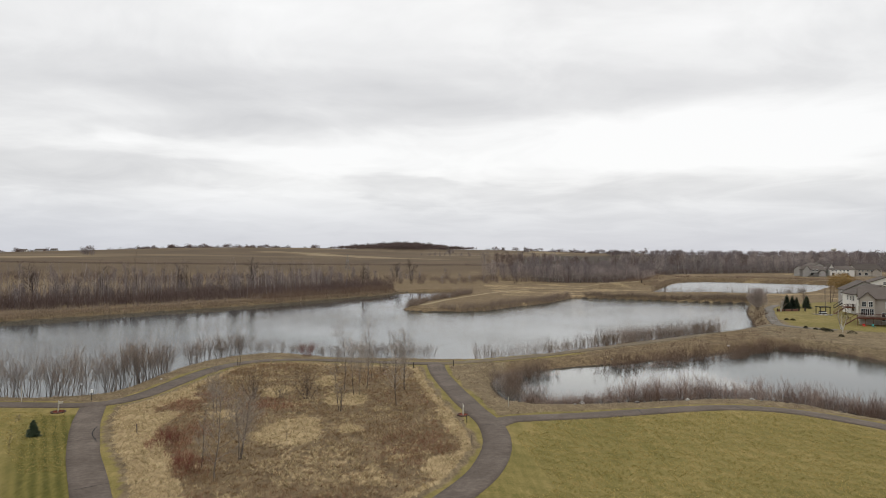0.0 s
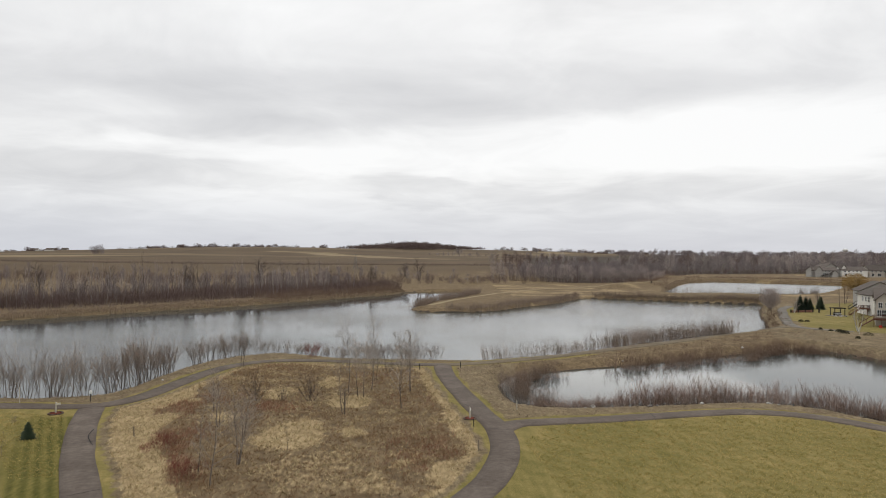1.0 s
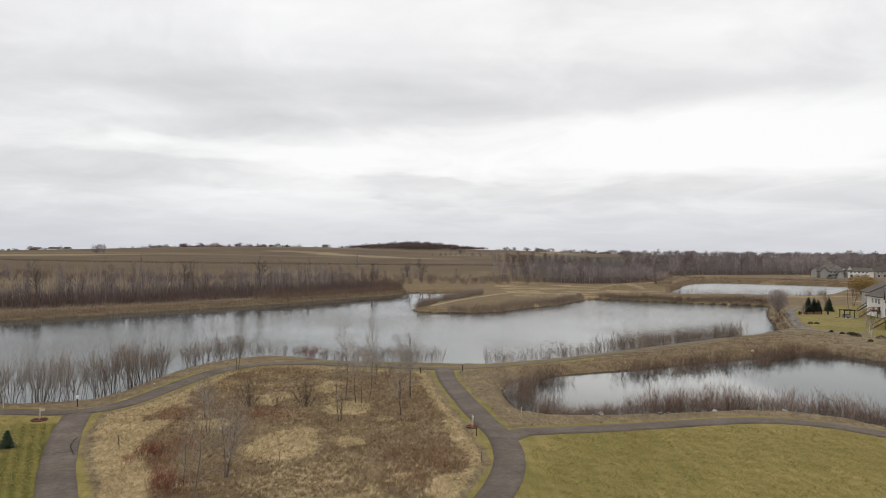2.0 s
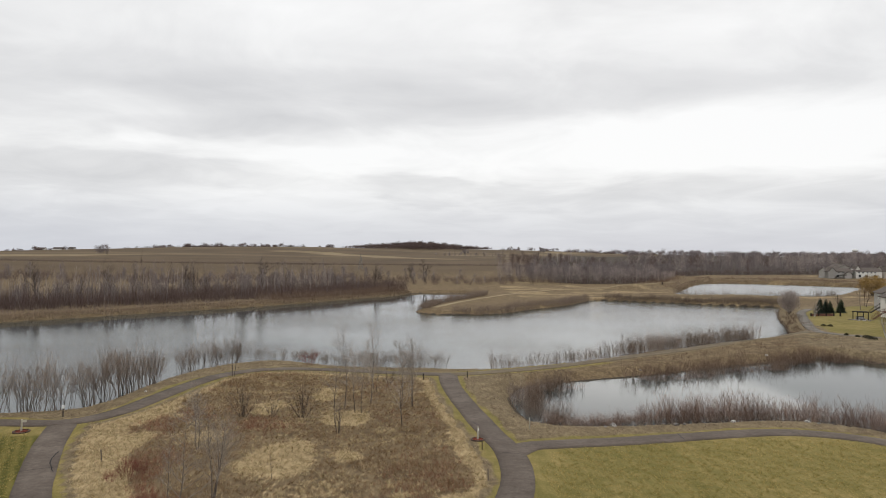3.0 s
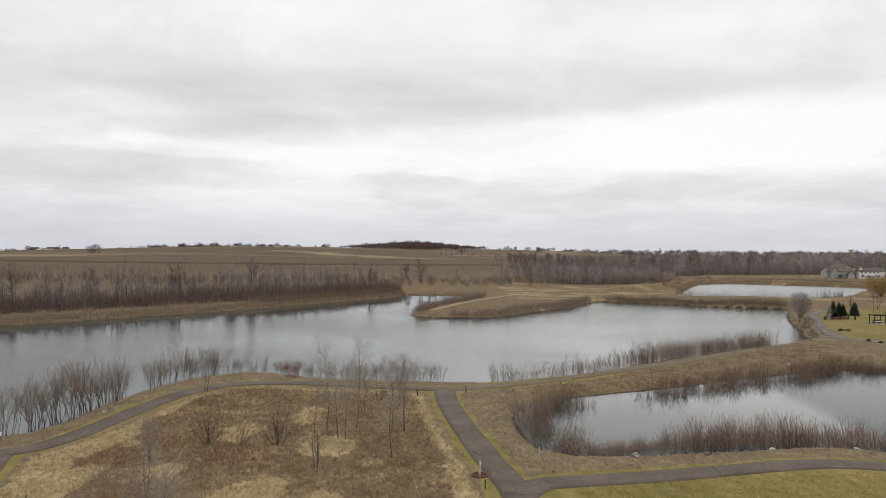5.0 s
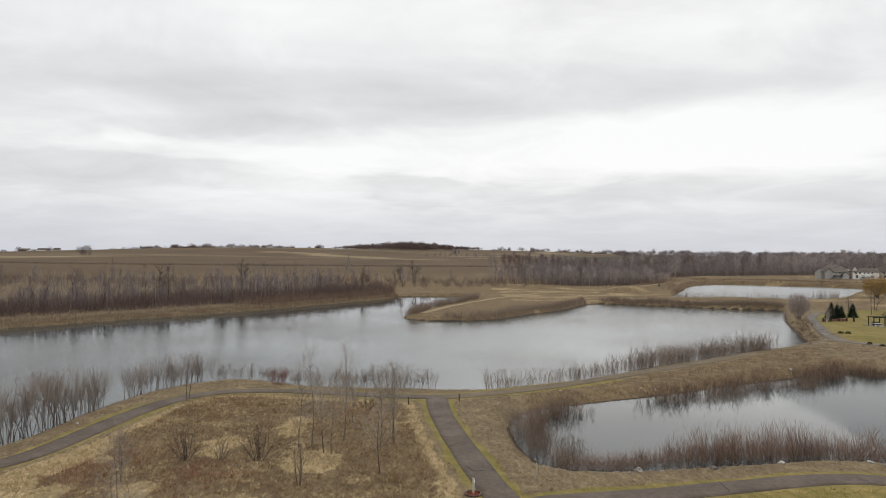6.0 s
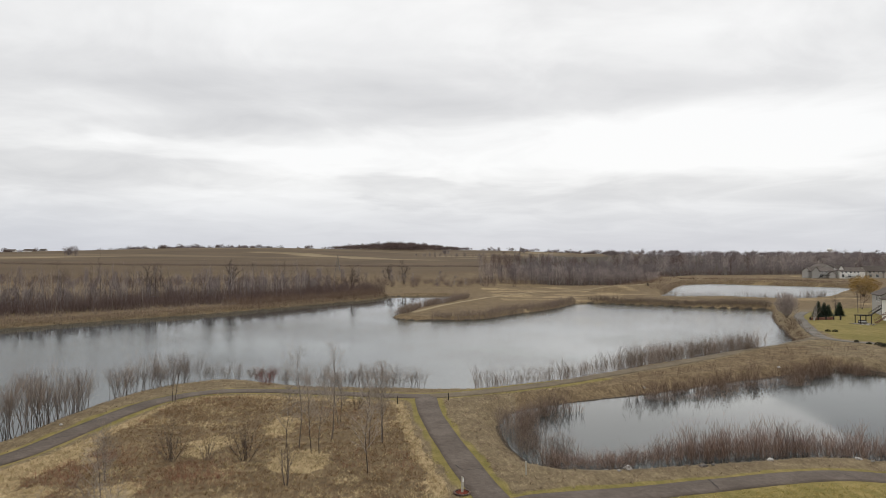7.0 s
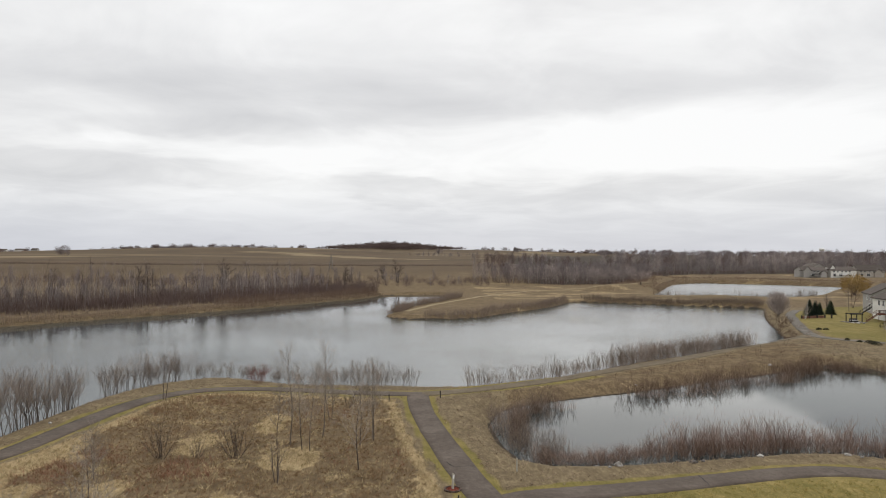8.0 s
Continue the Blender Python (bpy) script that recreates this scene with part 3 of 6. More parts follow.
ribbon("path_west", PATH_WEST, HALF, 0.040, M_ASPHALT, "worn grey asphalt footpath with dark cracks")
ribbon("path_shore", PATH_SHORE, HALF, 0.046, M_ASPHALT, "curving grey asphalt footpath along the lake shore")
ribbon("path_mid", PATH_MID, HALF, 0.040, M_ASPHALT, "curving grey asphalt footpath between meadow and lawn")
ribbon("path_east", PATH_EAST, HALF, 0.034, M_ASPHALT, "grey asphalt footpath beside the pond")
ribbon("path_dam", PATH_DAM, 1.25, 0.030, M_GRAVEL, "brown gravel track on top of the dam", wobble=0.25)
ribbon("path_yard", PATH_YARD, 1.3, 0.040, M_PALEPATH, "pale grey footpath curving behind the gardens", wobble=0.2)
ribbon("track_peninsula", spline([(3, 227), (10, 246), (22, 275), (37, 305), (60, 338), (84, 352), (104, 354), (121, 368), (138, 388), (153, 412)], 2.0), 1.1, 0.05, M_TRACK, "pale grassy track along the peninsula", wobble=0.4)


# ---- growing things ----
class Sticks:
    """Tapered three-sided twigs, gathered into one mesh."""

    def __init__(self, flat=False):
        self.v, self.f, self.flat, self.turn = [], [], flat, 0.0

    def add(self, p0, p1, r0, r1):
        d = (p1 - p0)
        if d.length < 1e-4:
            return
        u = d.orthogonal().normalized()
        w = d.normalized().cross(u)
        base = len(self.v)
        if self.flat:
            # far off, a slim blade stands for a twig
            self.turn += 2.4
            s = (u * math.cos(self.turn) + w * math.sin(self.turn))
            self.v += [tuple(p0 - s * r0), tuple(p0 + s * r0), tuple(p1 + s * r1), tuple(p1 - s * r1)]
            self.f.append((base, base + 1, base + 2, base + 3))
            return
        for p, r in ((p0, r0), (p1, r1)):
            for k in range(3):
                a = k * 2.0944
                self.v.append(tuple(p + (u * math.cos(a) + w * math.sin(a)) * r))
        for k in range(3):
            self.f.append((base + k, base + (k + 1) % 3, base + 3 + (k + 1) % 3, base + 3 + k))

    def arrays(self):
        return np.array(self.v, dtype=np.float32), np.array(self.f, dtype=np.int32)

    def mesh(self, name):
        return mesh_arrays(name, *self.arrays())


def limb(rng, S, p, d, length, r, depth, bend=0.25, lift=0.25, kids=3, segs=3, spread=(25, 55), taper=0.35):
    """A limb that bends as it goes and gives off smaller ones."""
    step = length / segs
    pts = [(p.copy(), d.copy(), r)]
    for k in range(segs):
        d = (d + Vector((rng.uniform(-bend, bend), rng.uniform(-bend, bend), rng.uniform(-bend, bend) * 0.5 + lift * 0.3))).normalized()
        q = p + d * step
        r1 = r * (1 - (1 - taper) / segs)
        S.add(p, q, r, r1)
        p, r = q, r1
        pts.append((p.copy(), d.copy(), r))
    if depth <= 0:
        return
    for k in range(kids):
        t = rng.uniform(0.30, 1.0) if k else 1.0
        i = min(int(t * segs), segs - 1)
        a, b = pts[i], pts[i + 1]
        f = t * segs - i
        q = a[0].lerp(b[0], f)
        axis = a[1].orthogonal().normalized()
        axis.rotate(Matrix.Rotation(rng.uniform(0, 6.283), 3, a[1]))
        nd = a[1].copy()
        nd.rotate(Matrix.Rotation(radians(rng.uniform(*spread)), 3, axis))
        limb(rng, S, q, nd, length * rng.uniform(0.45, 0.7), max(a[2] * 0.55, 0.0045), depth - 1, bend, lift, kids, max(2, segs - 1), spread, taper)


def bare_tree(seed, h, r, depth=3, kids=4, clear=0.25, spread=(22, 48), stems=1, lean=0.05, min_r=0.008, flat=False, flat_twigs=False, lift=0.35):
    """Trunk and branches of a leafless tree: two twig gatherings for each stem."""
    rng = random.Random(seed)
    made = []
    for s in range(stems):
        trunk, crown = Sticks(flat), Sticks(flat or flat_twigs)
        a = rng.uniform(0, 6.283)
        off = 0.12 * (stems > 1) * rng.uniform(0.5, 1.5)
        p = Vector((math.cos(a) * off, math.sin(a) * off, -0.15))
        d = Vector((math.cos(a) * (lean + 0.12 * (stems > 1)), math.sin(a) * (lean + 0.12 * (stems > 1)), 1)).normalized()
        hh = h * (1 if s == 0 else rng.uniform(0.7, 0.95))
        segs = 7
        pts = [(p.copy(), d.copy(), r)]
        rr = r
        for k in range(segs):
            d = (d + Vector((rng.uniform(-0.10, 0.10), rng.uniform(-0.10, 0.10), 0.12))).normalized()
            q = p + d * hh / segs
            r1 = r * max(0.10, 1 - (k + 1) / segs * 0.92)
            trunk.add(p, q, rr, r1)
            p, rr = q, r1
            pts.append((p.copy(), d.copy(), rr))
        n = int(kids * 3.2)
        for k in range(n):
            t = clear + (1 - clear) * (k + rng.random()) / n
            i = min(int(t * segs), segs - 1)
            a0 = pts[i]
            q = a0[0].lerp(pts[i + 1][0], t * segs - i)
            axis = Vector((1, 0, 0))
            axis.rotate(Matrix.Rotation(k * 2.4 + rng.uniform(-0.5, 0.5), 3, "Z"))
            nd = a0[1].copy()
            nd.rotate(Matrix.Rotation(radians(rng.uniform(*spread)), 3, axis))
            ln = h * rng.uniform(0.22, 0.36) * (1.15 - 0.75 * t)
            limb(rng, crown, q, nd, ln, max(a0[2] * 0.5, min_r), depth - 1, 0.22, lift, kids, 3, (20, 50))
        made += [trunk, crown]
    return made


def shrub(seed, h, stems=14, spread=0.5, r=0.016, twigs=3, fan=0.35, depth=1, flat=False, segs=4):
    """A clump of upright stems that fork towards their tips."""
    rng = random.Random(seed)
    S = Sticks(flat)
    for s in range(stems):
        a, o = rng.uniform(0, 6.283), spread * math.sqrt(rng.random())
        p = Vector((math.cos(a) * o, math.sin(a) * o, -0.2))
        d = Vector((math.cos(a) * fan * rng.uniform(0.1, 1), math.sin(a) * fan * rng.uniform(0.1, 1), 1)).normalized()
        limb(rng, S, p, d, h * rng.uniform(0.6, 1.0), r * rng.uniform(0.7, 1.2), depth, 0.10, 0.25, twigs, segs, (12, 32), 0.3)
    return S


def height_at(x, y):
    return float(height(np.array([[x, y]], dtype=float))[0])


def scatter(name, variants, spots, mat, label, category, kind="stuff"):
    """Many copies of a few shapes, joined into one uncountable mass. Spots: rows of x, y, z, turn, size, height factor."""
    vs, fs, base = [], [], 0
    rng = np.random.RandomState(len(spots))
    pick = rng.randint(0, len(variants), len(spots))
    for i, (v, f) in enumerate(variants):
        sel = spots[pick == i]
        if not len(sel):
            continue
        c, s = np.cos(sel[:, 3]), np.sin(sel[:, 3])
        k = sel[:, 4]
        x = (v[None, :, 0] * c[:, None] - v[None, :, 1] * s[:, None]) * k[:, None] + sel[:, 0, None]
        y = (v[None, :, 0] * s[:, None] + v[None, :, 1] * c[:, None]) * k[:, None] + sel[:, 1, None]
        z = v[None, :, 2] * (k * sel[:, 5])[:, None] + sel[:, 2, None]
        vs.append(np.stack((x, y, z), -1).reshape(-1, 3))
        fs.append((f[None] + (np.arange(len(sel)) * len(v))[:, None, None]).reshape(-1, f.shape[1]) + base)
        base += len(sel) * len(v)
    return tagged(link(name, mesh_arrays(name, np.vstack(vs), np.vstack(fs)), mat), label, category, kind=kind)


def spots_along(line, count, width, seed, size=(0.8, 1.2), stretch=(0.8, 1.2), offset=0.0):
    """Spots beside a line: offset and width are metres to its left."""
    rng = np.random.RandomState(seed)
    seg = np.r_[0, np.cumsum(np.linalg.norm(np.diff(line, axis=0), axis=1))]
    s = (rng.permutation(count) + rng.rand(count)) / count * seg[-1]
    t = np.gradient(line, axis=0)
    t /= np.linalg.norm(t, axis=1)[:, None]
    p = np.column_stack((np.interp(s, seg, line[:, 0]), np.interp(s, seg, line[:, 1])))
    nx, ny = -np.interp(s, seg, t[:, 1]), np.interp(s, seg, t[:, 0])
    o = offset + (rng.rand(count) - 0.5) * width
    p += np.column_stack((nx * o, ny * o))
    return dress(p, rng, size, stretch)


def thinned(spots, size, keep):
    """Leaves gaps, by a slow noise along the row."""
    return spots[NOISE_A.at(spots[:, 0], spots[:, 1], size) > keep]


def waved(spots):
    """Heights that swell and fall along the row."""
    spots[:, 5] *= 0.62 + 0.75 * NOISE_B.fbm(spots[:, 0], spots[:, 1], 9, 2)
    return spots


def dress(p, rng, size=(0.8, 1.2), stretch=(0.8, 1.2), sink=0.0):
    n = len(p)
    return np.column_stack((p, height(p) - sink, rng.rand(n) * 6.283, rng.uniform(*size, n), rng.uniform(*stretch, n)))


def spots_in(poly, count, seed, size=(0.8, 1.2), stretch=(0.8, 1.2), keep=None):
    rng = np.random.RandomState(seed)
    lo, hi = poly.min(0), poly.max(0)
    p = lo + rng.rand(count, 2) * (hi - lo)
    p = p[inside(p, poly)]
    if keep is not None:
        p = p[keep(p)]
    return dress(p, rng, size, stretch)


def part_of(line, lo, hi):
    """The run of a line between two indexes given as fractions."""
    return line[int(lo * len(line)):max(int(hi * len(line)), int(lo * len(line)) + 2)]


def near_point(line, p):
    return int(np.argmin(((line - np.array(p)) ** 2).sum(1)))


def run(line, a, b):
    """The run of a closed line from the point nearest to a, on to the one nearest to b."""
    i, j = near_point(line, a), near_point(line, b)
    return line[i:j + 1] if i <= j else np.vstack((line[i:], line[:j + 1]))


# shore willows and shrubs: one thing a clump
def willow(seed, h, stems):
    """Dark crooked stems that fan out and fork, each with a haze of fine twigs."""
    rng = random.Random(seed)
    made = []
    for s in range(stems):
        S, T = Sticks(), Sticks(True)
        a, o = rng.uniform(0, 6.283), 0.9 * math.sqrt(rng.random())
        p = Vector((math.cos(a) * o, math.sin(a) * o, -0.25))
        lean = 0.30 * rng.random()
        d = Vector((math.cos(a) * lean, math.sin(a) * lean, 1)).normalized()
        stack = [(p, d, h * rng.uniform(0.62, 1.0), rng.uniform(0.030, 0.055), 7, 0)]
        while stack:
            p, d, hh, r, segs, level = stack.pop()
            for k in range(segs):
                d = (d + Vector((rng.uniform(-0.16, 0.16), rng.uniform(-0.16, 0.16), 0.05))).normalized()
                q = p + d * hh / segs
                r1 = r * 0.80
                S.add(p, q, r, r1)
                if level == 0 and k in (1, 2, 3) and rng.random() < 0.75:
                    t = rng.uniform(0, 6.28)
                    nd = d.copy()
                    nd.rotate(Matrix.Rotation(radians(rng.uniform(12, 27)), 3, Vector((math.cos(t), math.sin(t), 0))))
                    stack.append((q.copy(), nd, hh * rng.uniform(0.40, 0.62), r1 * 0.7, 4, 1))
                if k > (2 if level == 0 else 0):
                    for j in range(2):
                        t = rng.uniform(0, 6.28)
                        nd = d.copy()
                        nd.rotate(Matrix.Rotation(radians(rng.uniform(10, 36)), 3, Vector((math.cos(t), math.sin(t), 0))))
                        limb(rng, T, p.lerp(q, rng.random()), nd, h * rng.uniform(0.10, 0.20), max(r1 * 0.35, 0.009), 1, 0.14, 0.3, 4, 2, (12, 34), 0.4)
                p, r = q, r1
        pair = S.mesh("stem"), T.mesh("twig_crown")
        pair[0].materials.append(M_BARK)
        pair[1].materials.append(M_WILLOW)
        made.append(pair)
    return made


def brush(seed, h, stems, spread, r, twigs, fan, bend=0.15):
    """A loose bush: crooked stems from one root, with twigs all the way up."""
    rng = random.Random(seed)
    S = Sticks(True)
    for s in range(stems):
        a, o = rng.uniform(0, 6.283), spread * math.sqrt(rng.random())
        p = Vector((math.cos(a) * o, math.sin(a) * o, -0.2))
        d = Vector((math.cos(a) * fan * rng.random(), math.sin(a) * fan * rng.random(), 1)).normalized()
        hh = h * rng.uniform(0.45, 1.0)
        limb(rng, S, p, d, hh, r * rng.uniform(0.7, 1.3), 0, bend, 0.2, 0, 5, (12, 40), 0.4)
        for k in range(twigs):
            t = rng.uniform(0.25, 0.95)
            q = p + d * hh * t
            aa = rng.uniform(0, 6.283)
            nd = Vector((math.cos(aa) * 0.55, math.sin(aa) * 0.55, 1)).normalized()
            limb(rng, S, q, nd, hh * rng.uniform(0.16, 0.36), r * 0.6, 1, bend, 0.2, 3, 2, (14, 40), 0.4)
    return S


WILLOWS = [willow(40 + i, 6.2, 5 + i % 3) for i in range(7)]
SHRUBS = [brush(60 + i, 3.0, 22, 0.85, 0.014, 4, 0.30).mesh("stems") for i in range(8)]
SHRUB_KINDS = {}


def clumps(name, meshes, spots, mat, label, group):
    rng = random.Random(len(spots))
    for x, y, z, turn, size, tall in spots:
        me = rng.choice(meshes)
        m = Matrix.LocRotScale((x, y, z - 0.05), Euler((0, 0, turn)), (size, size, size * tall))
        if isinstance(me, list):
            ob = new(name)
            for stem_mesh, twig_mesh in me:
                stem = new("stem", stem_mesh)
                stem.parent = ob
                new("twig_crown", twig_mesh).parent = stem
        else:
            key = (me.name, mat.name)
            if key not in SHRUB_KINDS:
                SHRUB_KINDS[key] = me.copy()
                SHRUB_KINDS[key].materials.append(mat)
            ob = new(name, SHRUB_KINDS[key])
        ob.matrix_basis = m
        tagged(ob, label, "shrub", group)


def shore_clumps(seed):
    west = run(LAKE, (-75, 79.5), (-37.5, 97))
    clumps("willow_shrub", WILLOWS, thinned(spots_along(west, 68, 2.8, seed, (0.8, 1.25), (0.85, 1.1), -0.3), 3.5, 0.20), M_WILLOW, "tall bare grey-brown willow clump at the lake edge", "willows on the west shore")
    mid = run(LAKE, (-37.5, 97), (-28, 117.5))
    clumps("willow_shrub", WILLOWS, thinned(spots_along(mid, 32, 1.8, seed + 1, (0.62, 0.92), (0.8, 1.05), -0.3), 3.5, 0.24), M_WILLOW, "bare grey-brown willow clump at the lake edge", "willows on the west shore")
    small = run(LAKE, (-28, 117.5), (-10, 113))
    clumps("willow_shrub", WILLOWS, spots_along(small, 26, 1.4, seed + 2, (0.38, 0.56), (0.8, 1.05), -0.3), M_WILLOW, "low bare willow clump at the lake edge", "willows on the west shore")
    centre = run(LAKE, (-10, 113), (3.5, 111.2))
    clumps("willow_shrub", WILLOWS, spots_along(centre, 20, 1.4, seed + 3, (0.5, 0.72), (0.8, 1.0), -0.3), M_WILLOW, "thin bare willow clump at the lake edge", "willows on the west shore")
    dam = run(LAKE, (8.5, 111.5), (36, 127))
    clumps("shore_shrub", SHRUBS, spots_along(dam, 34, 1.6, seed + 4, (0.85, 1.2), (0.8, 1.1), -0.4), M_WILLOW, "bare grey-brown shrub at the foot of the dam", "shrubs on the dam")
    dam2 = run(LAKE, (36, 127), (69.5, 149.8))
    clumps("shore_shrub", SHRUBS, spots_along(dam2, 84, 2.2, seed + 5, (1.0, 1.5), (0.75, 1.15), -0.6), M_WILLOW, "tall bare grey-brown shrub at the foot of the dam", "shrubs on the dam")
    south = run(POND, (50.5, 67.5), (12.4, 78))
    row = waved(spots_along(south, 215, 3.4, seed + 6, (0.85, 1.1), (0.76, 1.06), -2.6))
    row[:, 5] *= 0.68 + 0.38 * smooth(row[:, 0], 14, 36)
    clumps("pond_shrub", SHRUBS, row, M_PONDSTEM, "dense bare purplish-grey shrub at the pond edge", "shrubs on the south bank of the pond")
    tip = run(POND, (12.4, 78), (20, 102.3))
    clumps("bank_shrub", SHRUBS, spots_along(tip, 50, 4.0, seed + 10, (0.65, 1.1), (0.8, 1.1), -3.4), M_REDTWIG, "dense bare brown shrub on the bank at the pond tip", "shrubs at the pond tip")
    clumps("thicket_shrub", SHRUBS, spots_along(tip, 52, 3.2, seed + 7, (0.65, 1.0), (0.75, 1.1), -1.5), M_WILLOW, "dense bare brown shrub at the tip of the pond", "shrubs at the pond tip")
    north = run(POND, (30, 106.8), (76, 126))
    clumps("slope_shrub", SHRUBS, spots_along(north, 235, 6.0, seed + 8, (0.55, 1.15), (0.7, 1.05), -2.9), M_REDTWIG, "dense bare red-brown shrub on the dam slope", "shrubs on the dam slope")
    east = run(POND, (76, 126), (81.5, 104))
    clumps("slope_shrub", SHRUBS, spots_along(east, 40, 4.0, seed + 9, (0.55, 1.0), (0.7, 1.0), -1.9), M_REDTWIG, "low bare red-brown shrub at the pond edge", "shrubs on the dam slope")


shore_clumps(5)

# far shrubs, reeds and woods: uncountable
FAR_SHRUB = [shrub(80 + i, 2.3, 13, 1.0, 0.034, 3, 0.35, 1, True, 2).arrays() for i in range(4)]
REEDS = []
for k in range(4):
    rng = random.Random(900 + k)
    S = Sticks(True)
    for j in range(22):
        p = Vector((rng.uniform(-0.9, 0.9), rng.uniform(-0.9, 0.9), -0.1))
        S.add(p, p + Vector((rng.uniform(-0.25, 0.25), rng.uniform(-0.25, 0.25), rng.uniform(0.4, 1.1))), 0.05, 0.02)
    REEDS.append(S.arrays())


def far_banks():
    shore = run(LAKE, (-5, 326), (-170, 124))
    scatter("reed_bank", REEDS, spots_along(shore, 3000, 6.5, 21, (0.6, 1.0), (0.6, 1.1), -3.8), M_REED, "tan dead reeds and grass along the far lake bank", "reeds")
    scatter("bank_shrubs", FAR_SHRUB, spots_along(shore, 300, 7.0, 22, (0.6, 1.1), (0.7, 1.1), -8.0), M_WILLOW, "bare brown shrubs along the far lake bank", "shrubs")
    inner = run(LAKE, (-5, 326), (-49, 248))
    scatter("inlet_shrubs", FAR_SHRUB, spots_along(inner, 420, 13.0, 27, (0.6, 1.3), (0.7, 1.2), -8.0), M_REDTWIG, "bare red-brown shrubs along the inlet", "shrubs")
    far_bank = run(FARPOND, (136, 362), (268, 405))
    scatter("pond_reeds", REEDS, np.vstack((spots_along(far_bank, 500, 3.0, 28, (0.8, 1.3), (0.6, 1.0), 2.0), spots_along(far_bank, 700, 7.0, 29, (0.9, 1.5), (0.7, 1.1), 24.0))), M_REED, "brown dead reeds behind the far pond", "reeds")
    scatter("far_bank_shrubs", FAR_SHRUB, spots_along(far_bank, 230, 26.0, 30, (0.5, 1.3), (0.5, 1.1), 17.0), M_REDTWIG, "bare brown shrubs behind the far pond", "shrubs")
    pen_s = run(LAKE, (70, 280), (9, 211))
    scatter("peninsula_shrubs", FAR_SHRUB, np.vstack((spots_along(pen_s, 340, 4.5, 23, (0.45, 1.0), (0.7, 1.1), -2.2), spots_along(run(LAKE, (-1, 222), (22, 303)), 300, 4.6, 24, (0.6, 1.1), (0.8, 1.2), -2.2))),
            M_WILLOW, "bare brown shrubs round the grassy peninsula", "shrubs")
    scatter("east_shore_brush", FAR_SHRUB, np.vstack((spots_along(run(LAKE, (78, 155), (118, 230)), 190, 5.5, 47, (0.15, 0.42), (0.7, 1.1), -2.4), spots_along(run(LAKE, (84, 160), (100, 195)), 70, 3.0, 48, (0.15, 0.45), (0.7, 1.1), -1.2))),
            M_REDTWIG, "low brown brush along the lake's east shore", "shrubs")
    berm = run(LAKE, (129, 253), (72, 284))
    scatter("berm_shrubs", FAR_SHRUB, np.vstack((spots_along(berm, 380, 6.0, 25, (0.45, 1.0), (0.6, 1.2), -3.2), spots_along(run(FARPOND, (188, 312), (117, 322)), 90, 3.0, 26, (0.8, 1.5), (0.9, 1.6), -1))),
            M_WILLOW, "bare brown shrubs on the berm before the far pond", "shrubs")


far_banks()

def joined(*gathered):
    vs, fs, base = [], [], 0
    for g in gathered:
        v, f = g.arrays()
        vs.append(v)
        fs.append(f + base)
        base += len(v)
    return np.vstack(vs), np.vstack(fs)


def far_crown(seed, h, width, flakes, size):
    """A far tree: trunk, and sprays of twigs that fill an uneven crown."""
    rng = random.Random(seed)
    S = Sticks(True)
    S.add(Vector((0, 0, -0.5)), Vector((0, 0, h * 0.75)), 0.16, 0.06)
    S.add(Vector((0, 0, -0.5)), Vector((0.1, 0.1, h * 0.75)), 0.16, 0.06)
    lobes = [(rng.uniform(-0.55, 0.55), rng.uniform(-0.55, 0.55), rng.uniform(0.2, 0.72), rng.uniform(0.5, 0.9)) for k in range(7)]
    for k in range(flakes):
        lx, ly, lz, lr = rng.choice(lobes)
        v = Vector((rng.gauss(0, 1), rng.gauss(0, 1), rng.gauss(0, 1))).normalized() * lr * rng.random() ** 0.4
        p = Vector(((lx + v.x) * width / 2 * 0.8, (ly + v.y) * width / 2 * 0.8, max(h * (lz + v.z * 0.32), 0.3)))
        d = Vector((p.x * 0.6 + rng.uniform(-1, 1), p.y * 0.6 + rng.uniform(-1, 1), h * 0.10 + rng.uniform(-0.3, 1.5))).normalized()
        S.add(p, p + d * size * rng.uniform(0.7, 1.4), size * 0.12, size * 0.05)
    return S.arrays()


def oval_crown(seed, h, w, flakes, size, droop=0.0, girth=0.028):
    """A rounded crown of fine twigs, fullest in the middle."""
    rng = random.Random(seed)
    S = Sticks(True)
    for k in range(flakes):
        v = Vector((rng.gauss(0, 1), rng.gauss(0, 1), rng.gauss(0, 1))).normalized() * rng.random() ** 0.38
        lump = 1 + 0.35 * noise.noise(v * 2.2 + Vector((seed, 0, 0)))
        p = Vector((v.x * w / 2 * lump, v.y * w / 2 * lump, h * (0.54 + 0.46 * v.z * lump)))
        d = Vector((v.x * 0.8 + rng.uniform(-0.4, 0.4), v.y * 0.8 + rng.uniform(-0.4, 0.4), 1.0 - 2 * droop)).normalized()
        S.add(p, p + d * size * rng.uniform(0.6, 1.3), size * girth, size * girth * 0.43)
    return S.arrays()


